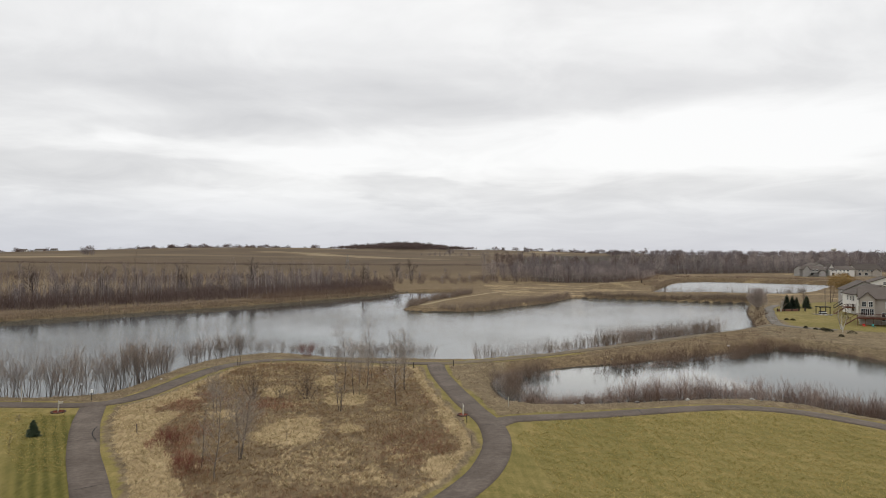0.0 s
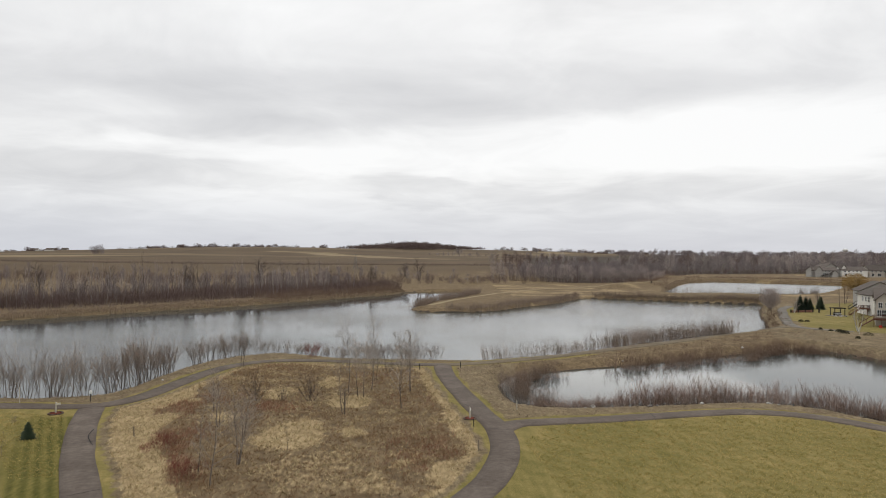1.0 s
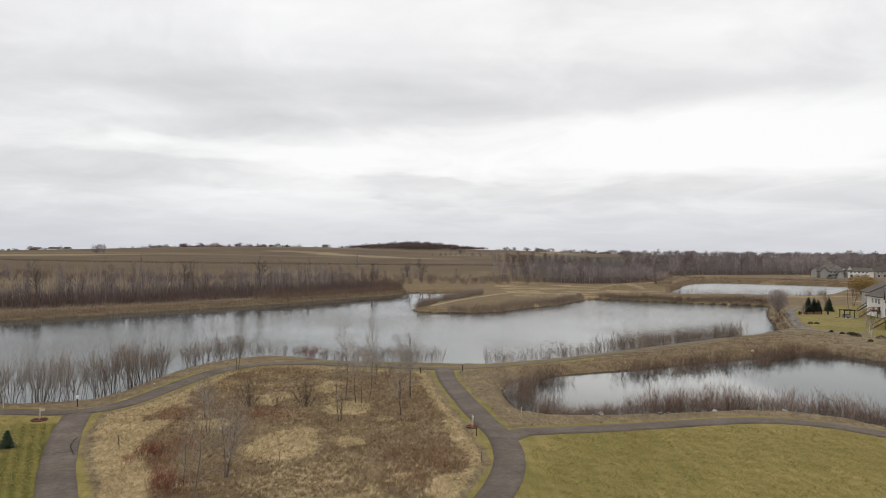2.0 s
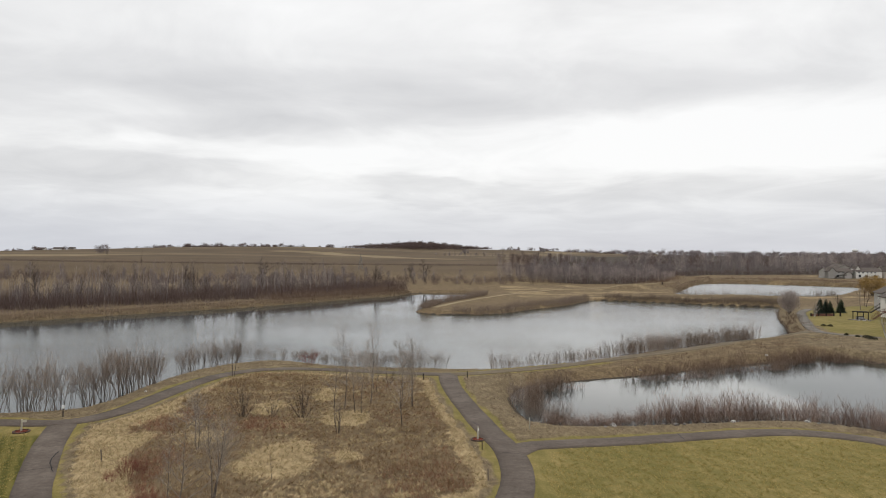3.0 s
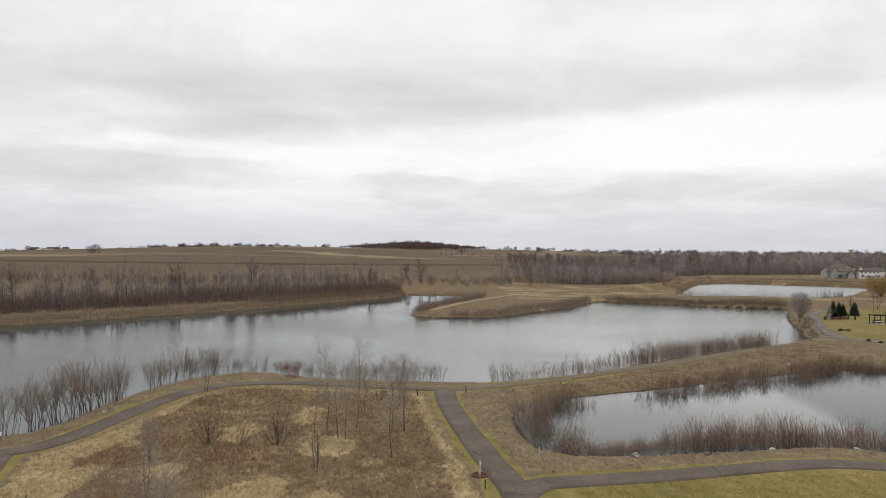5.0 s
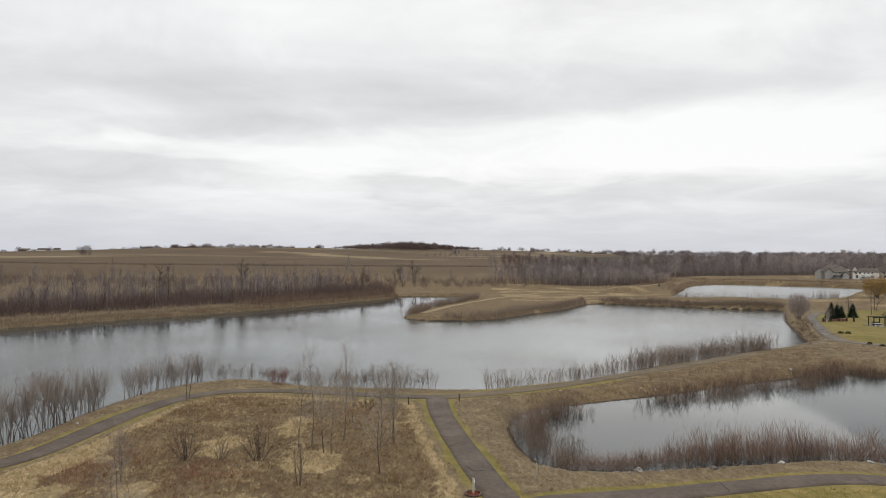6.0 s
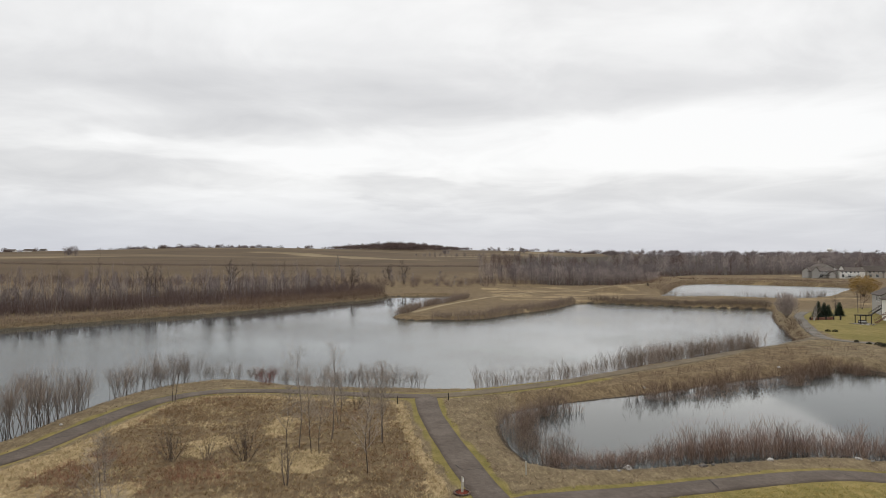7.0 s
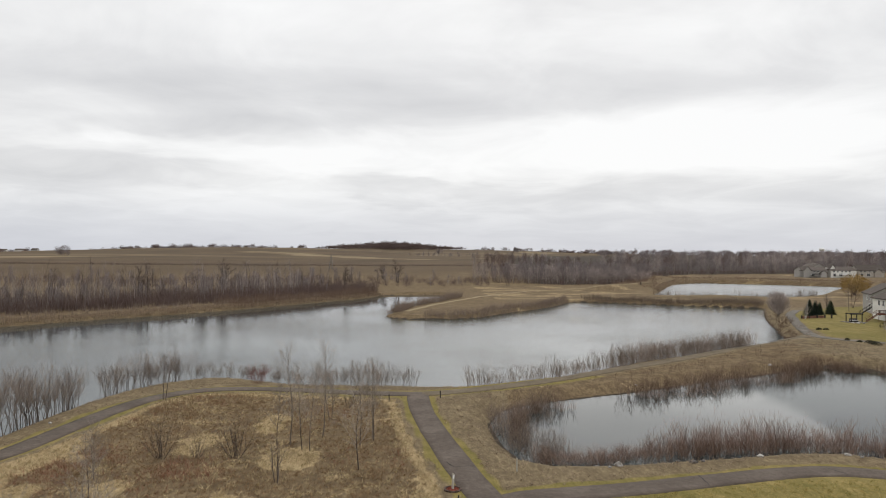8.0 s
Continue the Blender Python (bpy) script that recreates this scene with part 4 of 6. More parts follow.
BELT_TREES = [joined(*bare_tree(300 + k, 12, 0.13, 3, 3, 0.22, (20, 48), 1, 0.08, 0.035, True)) for k in range(6)]
SLIM_TREES = [joined(*bare_tree(320 + k, 12, 0.11, 2, 3, 0.35, (15, 32), 1, 0.16, 0.03)) for k in range(4)]
WOOD_TREES = [far_crown(330 + k, 14, 7.5, 300, 0.70) for k in range(6)]
HILL_TREES = [far_crown(350 + k, 15, 15, 170, 2.1) for k in range(5)]
THICKET = [shrub(340 + i, 4.5, 14, 1.5, 0.055, 3, 0.5, 1, True, 2).arrays() for i in range(4)]


def woods():
    # belt of thicket and trees behind the west bank
    bank = spline([(-5, 342), (-22, 318), (-45, 283), (-66, 255), (-90, 228), (-118, 198), (-175, 155)], 3)
    scatter("shore_thicket", THICKET, spots_along(bank, 1500, 24, 31, (0.5, 1.1), (0.7, 1.1), -14), M_THICKET_HAZED, "dark bare thicket behind the lake bank", "thicket")
    left = spline([(-24, 336), (-60, 280), (-92, 238), (-125, 205), (-185, 160)], 3)
    scatter("shore_wood", BELT_TREES, spots_along(left, 380, 34, 32, (0.40, 1.1), (0.75, 1.2), -14), M_WOODS_HAZED, "bare grey trees of a wood behind the lake", "wood")
    scatter("shore_crowns", WOOD_TREES, spots_along(left, 190, 40, 49, (0.35, 0.75), (0.8, 1.2), -20), M_WOODS_HAZED, "bushy bare brown trees behind the lake", "wood")
    scatter("dark_shore_wood", BELT_TREES, spots_along(left, 120, 28, 45, (0.45, 1.2), (0.75, 1.15), -14), M_GREYTREE, "dark forked bare trees behind the lake", "wood")
    scatter("aspen_wood", SLIM_TREES, np.vstack((spots_along(part_of(left, 0.12, 0.36), 75, 12, 33, (0.6, 0.9), (0.9, 1.2), -3), spots_along(part_of(left, 0.42, 0.75), 60, 14, 38, (0.6, 0.95), (0.9, 1.2), -6))),
            M_WOODS_PALE, "slim pale-barked bare trees behind the lake", "wood")
    scatter("field_thicket", THICKET, spots_in(FAR_FLOORS[2], 900, 39, (0.5, 1.0), (0.6, 1.0)), M_THICKET_HAZED, "brown thicket between the lake and the fields", "thicket")
    scatter("field_wood", WOOD_TREES, spots_in(FAR_FLOORS[2], 120, 40, (0.35, 0.7), (0.8, 1.2)), M_WOODS_HAZED, "bare trees between the lake and the fields", "wood")
    # wood to the east, beyond the meadow
    east = FAR_FLOORS[0][:7].tolist() + [(900, 1300), (150, 900), (60, 600)]
    front = spline([(45, 408), (95, 402), (150, 444), (186, 525), (242, 580), (430, 628), (620, 700)], 4)
    scatter("east_wood_edge", WOOD_TREES, spots_along(front, 460, 44, 34, (0.65, 1.0), (0.8, 1.15), 22), M_WOODS_HAZED, "bare brown edge of a wood beyond the ponds", "wood")
    near = np.array(east, dtype=float)
    rows = np.vstack((spots_in(near, 1800, 41, (1.05, 1.65), (0.85, 1.2), lambda p: p[:, 0] > 0.30 * p[:, 1]), spots_in(near, 1700, 46, (0.7, 1.15), (0.85, 1.1), lambda p: p[:, 0] <= 0.30 * p[:, 1])))
    tone = NOISE_B.fbm(rows[:, 0], rows[:, 1], 90, 3) + 0.12 * (NOISE_A.at(rows[:, 0], rows[:, 1], 9) - 0.5)
    scatter("east_wood", WOOD_TREES, rows[(tone > 0.46) & (tone < 0.60)], M_WOODS_HAZED, "bare brown wood beyond the ponds", "wood")
    scatter("dark_wood", WOOD_TREES, rows[tone <= 0.46], M_THICKET_HAZED, "dark bare stand in the wood beyond the ponds", "wood")
    scatter("pale_wood", WOOD_TREES, rows[tone >= 0.60], M_WOODS_PALE, "pale grey bare stand in the wood beyond the ponds", "wood")
    scatter("pale_wood_edge", WOOD_TREES, spots_along(part_of(front, 0.0, 0.22), 60, 10, 42, (0.6, 1.0), (0.8, 1.1), 6), M_WOODS_PALE, "pale grey bare trees at the edge of the wood", "wood")
    scatter("pale_willows", WOOD_TREES, spots_along(spline([(148, 432), (168, 462), (180, 500)], 3), 26, 8, 43, (0.45, 0.65), (0.7, 0.9), 2), M_WOODS_PALE, "rounded pale grey willows before the wood", "wood")
    scatter("east_thicket", THICKET, spots_along(front, 420, 8, 35, (0.7, 1.2), (0.7, 1.1), -2), M_THICKET_HAZED, "dark bare thicket at the edge of the wood", "thicket")
    crest = spots_in(np.array([(-255, 2150), (-150, 2060), (20, 2040), (130, 2120), (230, 2260), (190, 2460), (-200, 2480)], dtype=float), 950, 36, (0.6, 1.3), (0.7, 1.25))
    crest[:, 4] *= 0.62 + 0.62 * np.exp(-((crest[:, 0] + 15) / 130) ** 2)
    # haze over this hill lies only in the stems' purplish tint
    scatter("hill_wood", HILL_TREES, crest, M_THICKET_HAZED, "dark wood on a far hill", "wood")
    scatter("far_woods", HILL_TREES, spots_in(np.array([(420, 1350), (1000, 1150), (1900, 1500), (2600, 2200), (2200, 3000), (900, 2500), (520, 1900)], dtype=float), 1000, 37, (0.9, 1.35), (0.9, 1.2)), M_WOODS_HAZED, "far bare woods towards the horizon", "wood")


woods()


# ---- far countryside ----
def tree_thing(name, seed, x, y, h, r, label, bark=None, twig=None, depth=3, kids=4, clear=0.25, spread=(22, 48), stems=1, lean=0.05, min_r=0.008, group="", lift=0.35):
    made = bare_tree(seed, h, r, depth, kids, clear, spread, stems, lean, min_r, lift=lift)
    top = new(name)
    top.matrix_basis = pose(x, y, height_at(x, y) - 0.02)
    for trunk, crown in zip(made[::2], made[1::2]):
        stem = link("trunk", trunk.mesh("trunk"), bark or M_BARK, top)
        link("crown", crown.mesh("crown"), twig or M_TWIG, stem)
    return tagged(top, label, "tree", group)


def far_country():
    g = "cottonwoods beyond the lake"
    for seed, x, y, h, r, stems, lab in ((501, -67.5, 298, 15.0, 0.55, 2, "large bare cottonwood with a spreading crown by the lake"), (502, -126, 232, 13.0, 0.36, 2, "crooked bare tree with forked limbs by the lake"),
                                         (506, -108, 243, 12.0, 0.3, 1, "crooked bare tree with a few heavy limbs by the lake"), (507, -88, 262, 12.0, 0.3, 2, "tall bare tree with heavy limbs by the lake"),
                                         (503, -24, 338, 11.5, 0.34, 2, "rounded bare dark tree behind the bank"), (504, 1, 396, 12.5, 0.34, 2, "rounded bare tree on the open meadow"), (505, -8, 430, 9.0, 0.3, 3, "small bare tree before the fields")):
        tree_thing("cottonwood_tree", seed, x, y, h, r, lab, M_GREYTREE, M_GREYTREE, depth=3, kids=4, clear=0.32, spread=(28, 58), stems=stems, lean=0.12, min_r=0.10, group=g, lift=0.2)
    rng = np.random.RandomState(61)
    # clumps on the skyline, and hedges between the fields
    clumps_at = [(-1168, 30, 6), (-1104, 30, 9), (-1040, 12, 6), (-823, 22, 5), (-750, 26, 22), (-722, 30, 14), (-655, 34, 22), (-610, 34, 16), (-545, 30, 12), (-500, 26, 8), (-450, 34, 18),
                 (-405, 30, 8), (-377, 26, 8), (-287, 22, 6), (300, 60, 10), (420, 40, 8), (520, 60, 12), (620, 70, 22), (700, 40, 20), (760, 40, 16)]
    p = np.vstack([np.column_stack((cx + rng.uniform(-w, w, k), 2000 + rng.uniform(-60, 60, k) + 250 * (cx > 0))) for cx, w, k in clumps_at])
    scatter("skyline_trees", HILL_TREES, dress(p, rng, (0.75, 1.35), (0.7, 1.1), 3.5), M_THICKET_HAZED, "clumps of bare trees along the far skyline", "trees")
    line = spline([(-420, 545), (-250, 560), (-90, 575), (40, 585), (150, 580)], 6)
    scatter("field_hedge", THICKET, spots_along(line, 1000, 2.6, 63, (0.35, 0.62), (0.4, 0.75)), M_THICKET_HAZED, "brown hedge between ploughed fields", "hedge")
    line = spline([(20, 1020), (120, 960), (260, 900)], 8)
    scatter("field_hedge", WOOD_TREES, spots_along(line, 60, 20, 64, (0.35, 0.8), (0.6, 1.0)), M_WOODS_HAZED, "row of bare trees between ploughed fields", "hedge")
    for k, (x, y, n, s) in enumerate([(-381, 828, 10, 1.0), (255, 1450, 14, 1.0), (90, 1450, 10, 0.9)]):
        q = np.column_stack((x + rng.uniform(-7, 7, n), y + rng.uniform(-5, 5, n)))
        scatter("field_copse", WOOD_TREES, dress(q, rng, (s * 0.8, s * 1.1), (0.8, 1.1)), M_WOODS_HAZED, "small copse of bare trees on a ploughed field", "copse")


far_country()

M_WHITE = two_tone("white_paint", (0.62, 0.62, 0.60), (0.80, 0.80, 0.78), 2.0, 0.6, 0.05)
M_STEEL = two_tone("galvanised_steel", (0.10, 0.10, 0.10), (0.20, 0.20, 0.20), 2.0, 0.5, 0.05)


def pylon():
    """A slim lattice mast."""
    top = new("lattice_mast")
    top.matrix_basis = pose(-46, 505, height_at(-46, 505) - 0.1)
    h = 11.0
    corner = [Vector((sx, sy, 0)) for sx, sy in ((-1, -1), (1, -1), (1, 1), (-1, 1))]
    for c in corner:
        S = Sticks()
        S.add(c * 1.5, Vector((c.x * 0.12, c.y * 0.12, h)), 0.09, 0.06)
        link("leg", S.mesh("leg"), M_STEEL, top)
    for k in range(6):
        a, b = k / 6, (k + 1) / 6
        S = Sticks()
        for i in range(4):
            p, q = corner[i], corner[(i + 1) % 4]
            S.add(p * (1.5 - 1.38 * a) + Vector((0, 0, h * a)), q * (1.5 - 1.38 * b) + Vector((0, 0, h * b)), 0.05, 0.05)
            S.add(p * (1.5 - 1.38 * b) + Vector((0, 0, h * b)), q * (1.5 - 1.38 * b) + Vector((0, 0, h * b)), 0.05, 0.05)
        link("brace", S.mesh("brace"), M_STEEL, top)
    tagged(top, "slim dark steel lattice mast standing in a field", "mast")


pylon()


def water_tower():
    x, y = 2252, 3500
    g = height_at(x, y)
    top = new("water_tower")
    top.matrix_basis = pose(x, y, g)
    bm = bmesh.new()
    bmesh.ops.create_uvsphere(bm, u_segments=24, v_segments=12, radius=1, matrix=Matrix.Translation((0, 0, 61 - g)) @ Matrix.Diagonal((14, 14, 9, 1)))
    part("tank", bm, M_WHITE, top, "white steel tank")
    bm = bmesh.new()
    cyl(bm, (0, 0, -1), 6, 4.0, 55 - g, 16)
    part("column", bm, M_WHITE, top)
    tagged(top, "white water tower on the far horizon", "water tower")


water_tower()

# ---- houses ----
M_SIDE_GREY = two_tone("grey_siding", (0.32, 0.305, 0.28), (0.42, 0.40, 0.37), 0.6, 0.7, 0.05)
M_SIDE_TAUPE = two_tone("taupe_siding", (0.34, 0.305, 0.26), (0.44, 0.40, 0.345), 0.6, 0.7, 0.05)
M_SIDE_WHITE = two_tone("cream_siding", (0.66, 0.64, 0.59), (0.78, 0.765, 0.72), 0.6, 0.7, 0.05)
M_ROOF = two_tone("brown_grey_shingles", (0.080, 0.066, 0.056), (0.140, 0.118, 0.102), 2.5, 0.9, 0.4)
M_DECK = two_tone("red_stained_wood", (0.085, 0.035, 0.022), (0.150, 0.066, 0.042), 2.0, 0.8, 0.2)
M_DARK = two_tone("dark_painted_wood", (0.025, 0.022, 0.020), (0.055, 0.048, 0.042), 2.0, 0.7, 0.2)


def glass_build(n, bsdf):
    return (0.03, 0.035, 0.04), None, 0


M_GLASS = surface("window_glass", glass_build, 0.08, 0.5)


def lap_walls(bm, w, d, h, peak, axis, course=0.2):
    """Walls of lapped boards, with two gables. The ridge runs along axis 'x' or 'y'."""
    def wall(p, q, hh, gable):
        u = (Vector((*q, 0)) - Vector((*p, 0)))
        nrm = Vector((u.y, -u.x, 0)).normalized()
        n = int((hh + gable) / course)
        last = None
        for k in range(n):
            z0, z1 = k * course, min((k + 1) * course, hh + gable)
            def cut(z):
                return 0.0 if z <= hh or not gable else min(0.49, (z - hh) / gable * 0.5)
            a0, a1 = cut(z0), cut(z1)
            if a0 >= 0.49:
                break
            pts = [Vector((*p, z0)) + u * a0 + nrm * 0.03, Vector((*p, z0)) + u * (1 - a0) + nrm * 0.03, Vector((*p, z1)) + u * (1 - a1), Vector((*p, z1)) + u * a1]
            vs = [bm.verts.new(v) for v in pts]
            bm.faces.new(vs)
            if last:
                bm.faces.new((last[3], last[2], vs[1], vs[0]))
            last = vs
    gx, gy = (peak, 0) if axis == "x" else (0, peak)
    wall((0, 0), (w, 0), h, gy)
    wall((w, 0), (w, d), h, gx)
    wall((w, d), (0, d), h, gy)
    wall((0, d), (0, 0), h, gx)
    bmesh.ops.remove_doubles(bm, verts=bm.verts, dist=0.002)


def gable_roof(bm, w, d, h, peak, axis, over=0.45, thick=0.22, rows=0.35):
    """Two slopes of stepped shingle rows with overhanging eaves."""
    for side in (0, 1):
        run_, half = (w, d / 2) if axis == "x" else (d, w / 2)
        slope = peak / half
        n = int(math.hypot(half + over, peak) / rows)
        for k in range(n):
            t0, t1 = -over + (half + over) * k / n, -over + (half + over) * (k + 1) / n
            z0, z1 = h + t0 * slope, h + t1 * slope
            lift = thick + 0.03
            quad = [(-over, t0, z0 + lift), (run_ + over, t0, z0 + lift), (run_ + over, t1 + 0.02, z1 + thick - 0.0), (-over, t1 + 0.02, z1 + thick)]
            low = [(-over, t0, z0), (run_ + over, t0, z0), (run_ + over, t1, z1), (-over, t1, z1)]
            vs = []
            for a, b, c in quad + low:
                if side:
                    b = 2 * half - b
                vs.append(bm.verts.new((a, b, c) if axis == "x" else (b, a, c)))
            for f in ((0, 1, 2, 3), (7, 6, 5, 4), (0, 4, 5, 1), (1, 5, 6, 2), (3, 7, 4, 0)):
                bm.faces.new([vs[i] for i in f])
    bmesh.ops.recalc_face_normals(bm, faces=bm.faces)


def window(parent, x, y, z, w, h, face):
    """A window on the face 'front' (y low), 'left' (x low) or 'right'."""
    turn = {"front": 0, "left": -90, "right": 90}[face]
    bm = bmesh.new()
    for a, b, c, d in ((-0.1, -0.1, w + 0.1, 0.0), (-0.1, h, w + 0.1, h + 0.1), (-0.1, 0, 0, h), (w, 0, w + 0.1, h), (w / 2 - 0.03, 0, w / 2 + 0.03, h), (0, h / 2 - 0.025, w, h / 2 + 0.025)):
        box(bm, a, -0.10, b, c, 0.0, d)
    fr = part("window_frame", bm, M_WHITE, parent, "white window frame")
    fr.matrix_basis = pose(x, y, z, 0, 0, turn)
    bm = bmesh.new()
    box(bm, 0, -0.06, 0, w, 0.0, h)
    part("pane", bm, M_GLASS, fr)


def house(name, x, y, turn, w, d, h, peak, axis, mat, label, windows, bays=(), deck=None, base=0.0):
    top = new(name)
    top.matrix_basis = pose(x, y, height_at(x, y) + base - 0.15, 0, 0, turn)
    bm = bmesh.new()
    lap_walls(bm, w, d, h, peak, axis)
    wall = part("wall", bm, mat, top)
    bm = bmesh.new()
    gable_roof(bm, w, d, h, peak, axis)
    part("roof", bm, M_ROOF, top, "brown-grey shingle roof")
    for bx, by, bw, bd, bh, bp in bays:
        bm = bmesh.new()
        lap_walls(bm, bw, bd, bh, bp, "y")
        bay = part("bay", bm, mat, top)
        bay.matrix_basis = pose(bx, by, 0)
        bm = bmesh.new()
        gable_roof(bm, bw, bd, bh, bp, "y")
        part("bay_roof", bm, M_ROOF, bay)
    for wx, wy, wz, ww, wh, face in windows:
        window(wall, wx, wy, wz, ww, wh, face)
    if deck:
        dx, dy, dw, dd, dz, mt = deck
        bm = bmesh.new()
        for k in range(int(dw / 0.16)):
            box(bm, dx + k * 0.16, dy, dz - 0.05, dx + k * 0.16 + 0.145, dy + dd, dz)
        box(bm, dx, dy, dz - 0.28, dx + dw, dy + 0.06, dz - 0.052)
        fl = part("deck", bm, mt, top, "wooden deck")
        for k in range(int(dw / 1.6) + 1):
            px = dx + min(k * 1.6, dw - 0.12)
            bm = bmesh.new()
            box(bm, px, dy + 0.07, 0, px + 0.12, dy + 0.19, dz - 0.055)
            part("deck_post", bm, mt, fl)
        bm = bmesh.new()
        box(bm, dx, dy, dz + 0.92, dx + dw, dy + 0.09, dz + 1.0)
        for k in range(int(dw / 0.18)):
            box(bm, dx + k * 0.18, dy + 0.02, dz + 0.002, dx + k * 0.18 + 0.05, dy + 0.07, dz + 0.918)
        part("railing", bm, mt, fl)
        n = max(3, int(dz / 0.19))
        for k in range(n):
            bm = bmesh.new()
            box(bm, dx - 0.26 * (n - k), dy + 0.22, dz * (k + 0.6) / n - 0.05, dx - 0.26 * (n - k) + 0.28, dy + 1.22, dz * (k + 0.6) / n)
            part("step", bm, mt, fl)
        for yy in (0.15, 1.24):
            S = Sticks()
            S.add(Vector((dx - 0.26 * n, dy + yy, -0.02)), Vector((dx, dy + yy, dz - 0.12)), 0.11, 0.11)
            link("stringer", S.mesh("stringer"), mt, fl)
            S = Sticks()
            S.add(Vector((dx - 0.26 * n, dy + yy, 0.92)), Vector((dx, dy + yy, dz + 0.92)), 0.05, 0.05)
            for f in (0.02, 0.5, 0.98):
                S.add(Vector((dx - 0.26 * n * (1 - f), dy + yy, dz * f)), Vector((dx - 0.26 * n * (1 - f), dy + yy, dz * f + 0.92)), 0.045, 0.045)
            link("handrail", S.mesh("handrail"), mt, fl)
    return tagged(top, label, "house", "houses by the pond")


def houses():
    # near house: taupe siding, front gable, deck
    house("house", 111, 160.5, -33, 14, 11, 6.5, 2.6, "x", M_SIDE_TAUPE, "two-storey taupe house with brown roof and red deck",
          [(0.5, -0.62, 4.6, 0.8, 1.2, "front"), (1.9, -0.62, 4.6, 0.8, 1.2, "front"), (0.3, -0.62, 2.5, 0.8, 1.5, "front"), (1.2, -0.62, 2.5, 0.8, 1.5, "front"), (2.1, -0.62, 2.5, 0.8, 1.5, "front"), (5.4, -0.02, 4.4, 1.7, 1.3, "front"), (9.2, -0.02, 4.4, 1.5, 1.4, "front"),
           (4.7, -0.02, 1.1, 1.2, 2.0, "front"), (7.0, -0.02, 1.5, 1.0, 1.4, "front"), (9.5, -0.02, 1.5, 1.2, 1.5, "front"), (-0.02, 4.5, 4.5, 1.0, 1.4, "left")],
          [(0, -0.6, 3.2, 4.5, 6.5, 1.5)], (-0.6, -4.6, 10.3, 3.9, 2.1, M_DECK))
    # cream neighbour: its gable end and a long grey slope
    house("house", 127.8, 186.5, -18, 13, 13, 5.9, 2.6, "y", M_SIDE_WHITE, "two-storey cream house with grey roof",
          [(1.2, -0.02, 3.9, 1.0, 1.3, "front"), (0.6, -0.02, 0.9, 1.2, 1.9, "front"), (2.6, -0.02, 0.9, 1.2, 1.6, "front"), (-0.02, 3.0, 4.0, 1.2, 1.3, "left"), (-0.02, 5.5, 4.0, 1.2, 1.3, "left"), (-0.02, 8.5, 4.0, 1.2, 1.3, "left"),
           (-0.02, 3.5, 1.0, 1.8, 2.0, "left"), (-0.02, 8.0, 1.2, 1.2, 1.5, "left")], (), (-2.6, 0.6, 2.5, 4.5, 2.2, M_DECK))
    house("house", 142, 213, -24, 11, 12, 6.0, 2.8, "y", M_SIDE_GREY, "two-storey grey house behind the garden",
          [(-0.02, 3.0, 4.0, 1.2, 1.4, "left"), (-0.02, 6.5, 4.0, 1.2, 1.4, "left"), (-0.02, 4.0, 1.0, 1.8, 2.0, "left"), (2, -0.02, 4.0, 1.2, 1.4, "front"), (5.5, -0.02, 4.0, 1.2, 1.4, "front"), (2, -0.02, 1.0, 1.6, 1.9, "front")], (), (-0.4, -3.4, 6, 3.3, 2.6, M_DARK))
    house("house", 158, 230, -28, 17, 13, 6.4, 3.2, "y", M_SIDE_WHITE, "two-storey cream house with a broad gable", [(7.5, -0.02, 7.0, 1.8, 0.9, "front"), (4, -0.02, 4.0, 1.4, 1.3, "front"), (10, -0.02, 4.0, 1.4, 1.3, "front")])
    # row beyond the far pond
    wins = [(1.5, -0.02, 4.2, 1.3, 1.4, "front"), (4.5, -0.02, 4.2, 1.3, 1.4, "front"), (8.0, -0.02, 4.2, 1.3, 1.4, "front"), (1.8, -0.02, 1.2, 1.8, 1.9, "front"), (6.5, -0.02, 1.2, 2.4, 1.9, "front"), (11, -0.02, 4.2, 1.3, 1.4, "front")]
    house("house", 306.5, 514, 0, 19, 12, 5.4, 2.7, "x", M_SIDE_GREY, "pale grey two-storey house across the far pond", wins, [(0, -1.2, 5.5, 5, 5.6, 3.0), (12.5, -1.2, 5.5, 5, 3.4, 2.0)], (6, -4.2, 6, 3.0, 2.3, M_DARK))
    house("house", 328.5, 514, 0, 20, 12, 5.5, 2.7, "x", M_SIDE_WHITE, "cream two-storey house across the far pond", wins + [(14, -0.02, 4.2, 1.3, 1.4, "front"), (14, -0.02, 1.2, 1.8, 1.9, "front")], [(0.0, 2.0, 5, 5, 6.3, 3.6)], (5, -3.2, 9, 3.1, 2.5, M_WHITE))
    house("house", 352, 517, -4, 20, 12, 5.6, 3.6, "x", M_SIDE_TAUPE, "taupe two-storey house across the far pond", wins, [(12, -1.0, 6, 5, 4.2, 2.4)], None)
    house("house", 341, 560, 8, 16, 12, 6.4, 3.6, "y", M_SIDE_GREY, "grey house behind the row across the pond", [])
    house("house", 372, 540, 4, 18, 12, 6.0, 3.0, "x", M_SIDE_GREY, "grey two-storey house at the end of the row", wins)
    house("house", 258, 330, -25, 15, 12, 6.0, 3.2, "x", M_SIDE_TAUPE, "taupe two-storey house above the far pond", wins)
    house("house", 293, 392, -15, 16, 12, 6.0, 3.2, "x", M_SIDE_GREY, "grey two-storey house above the far pond", wins)
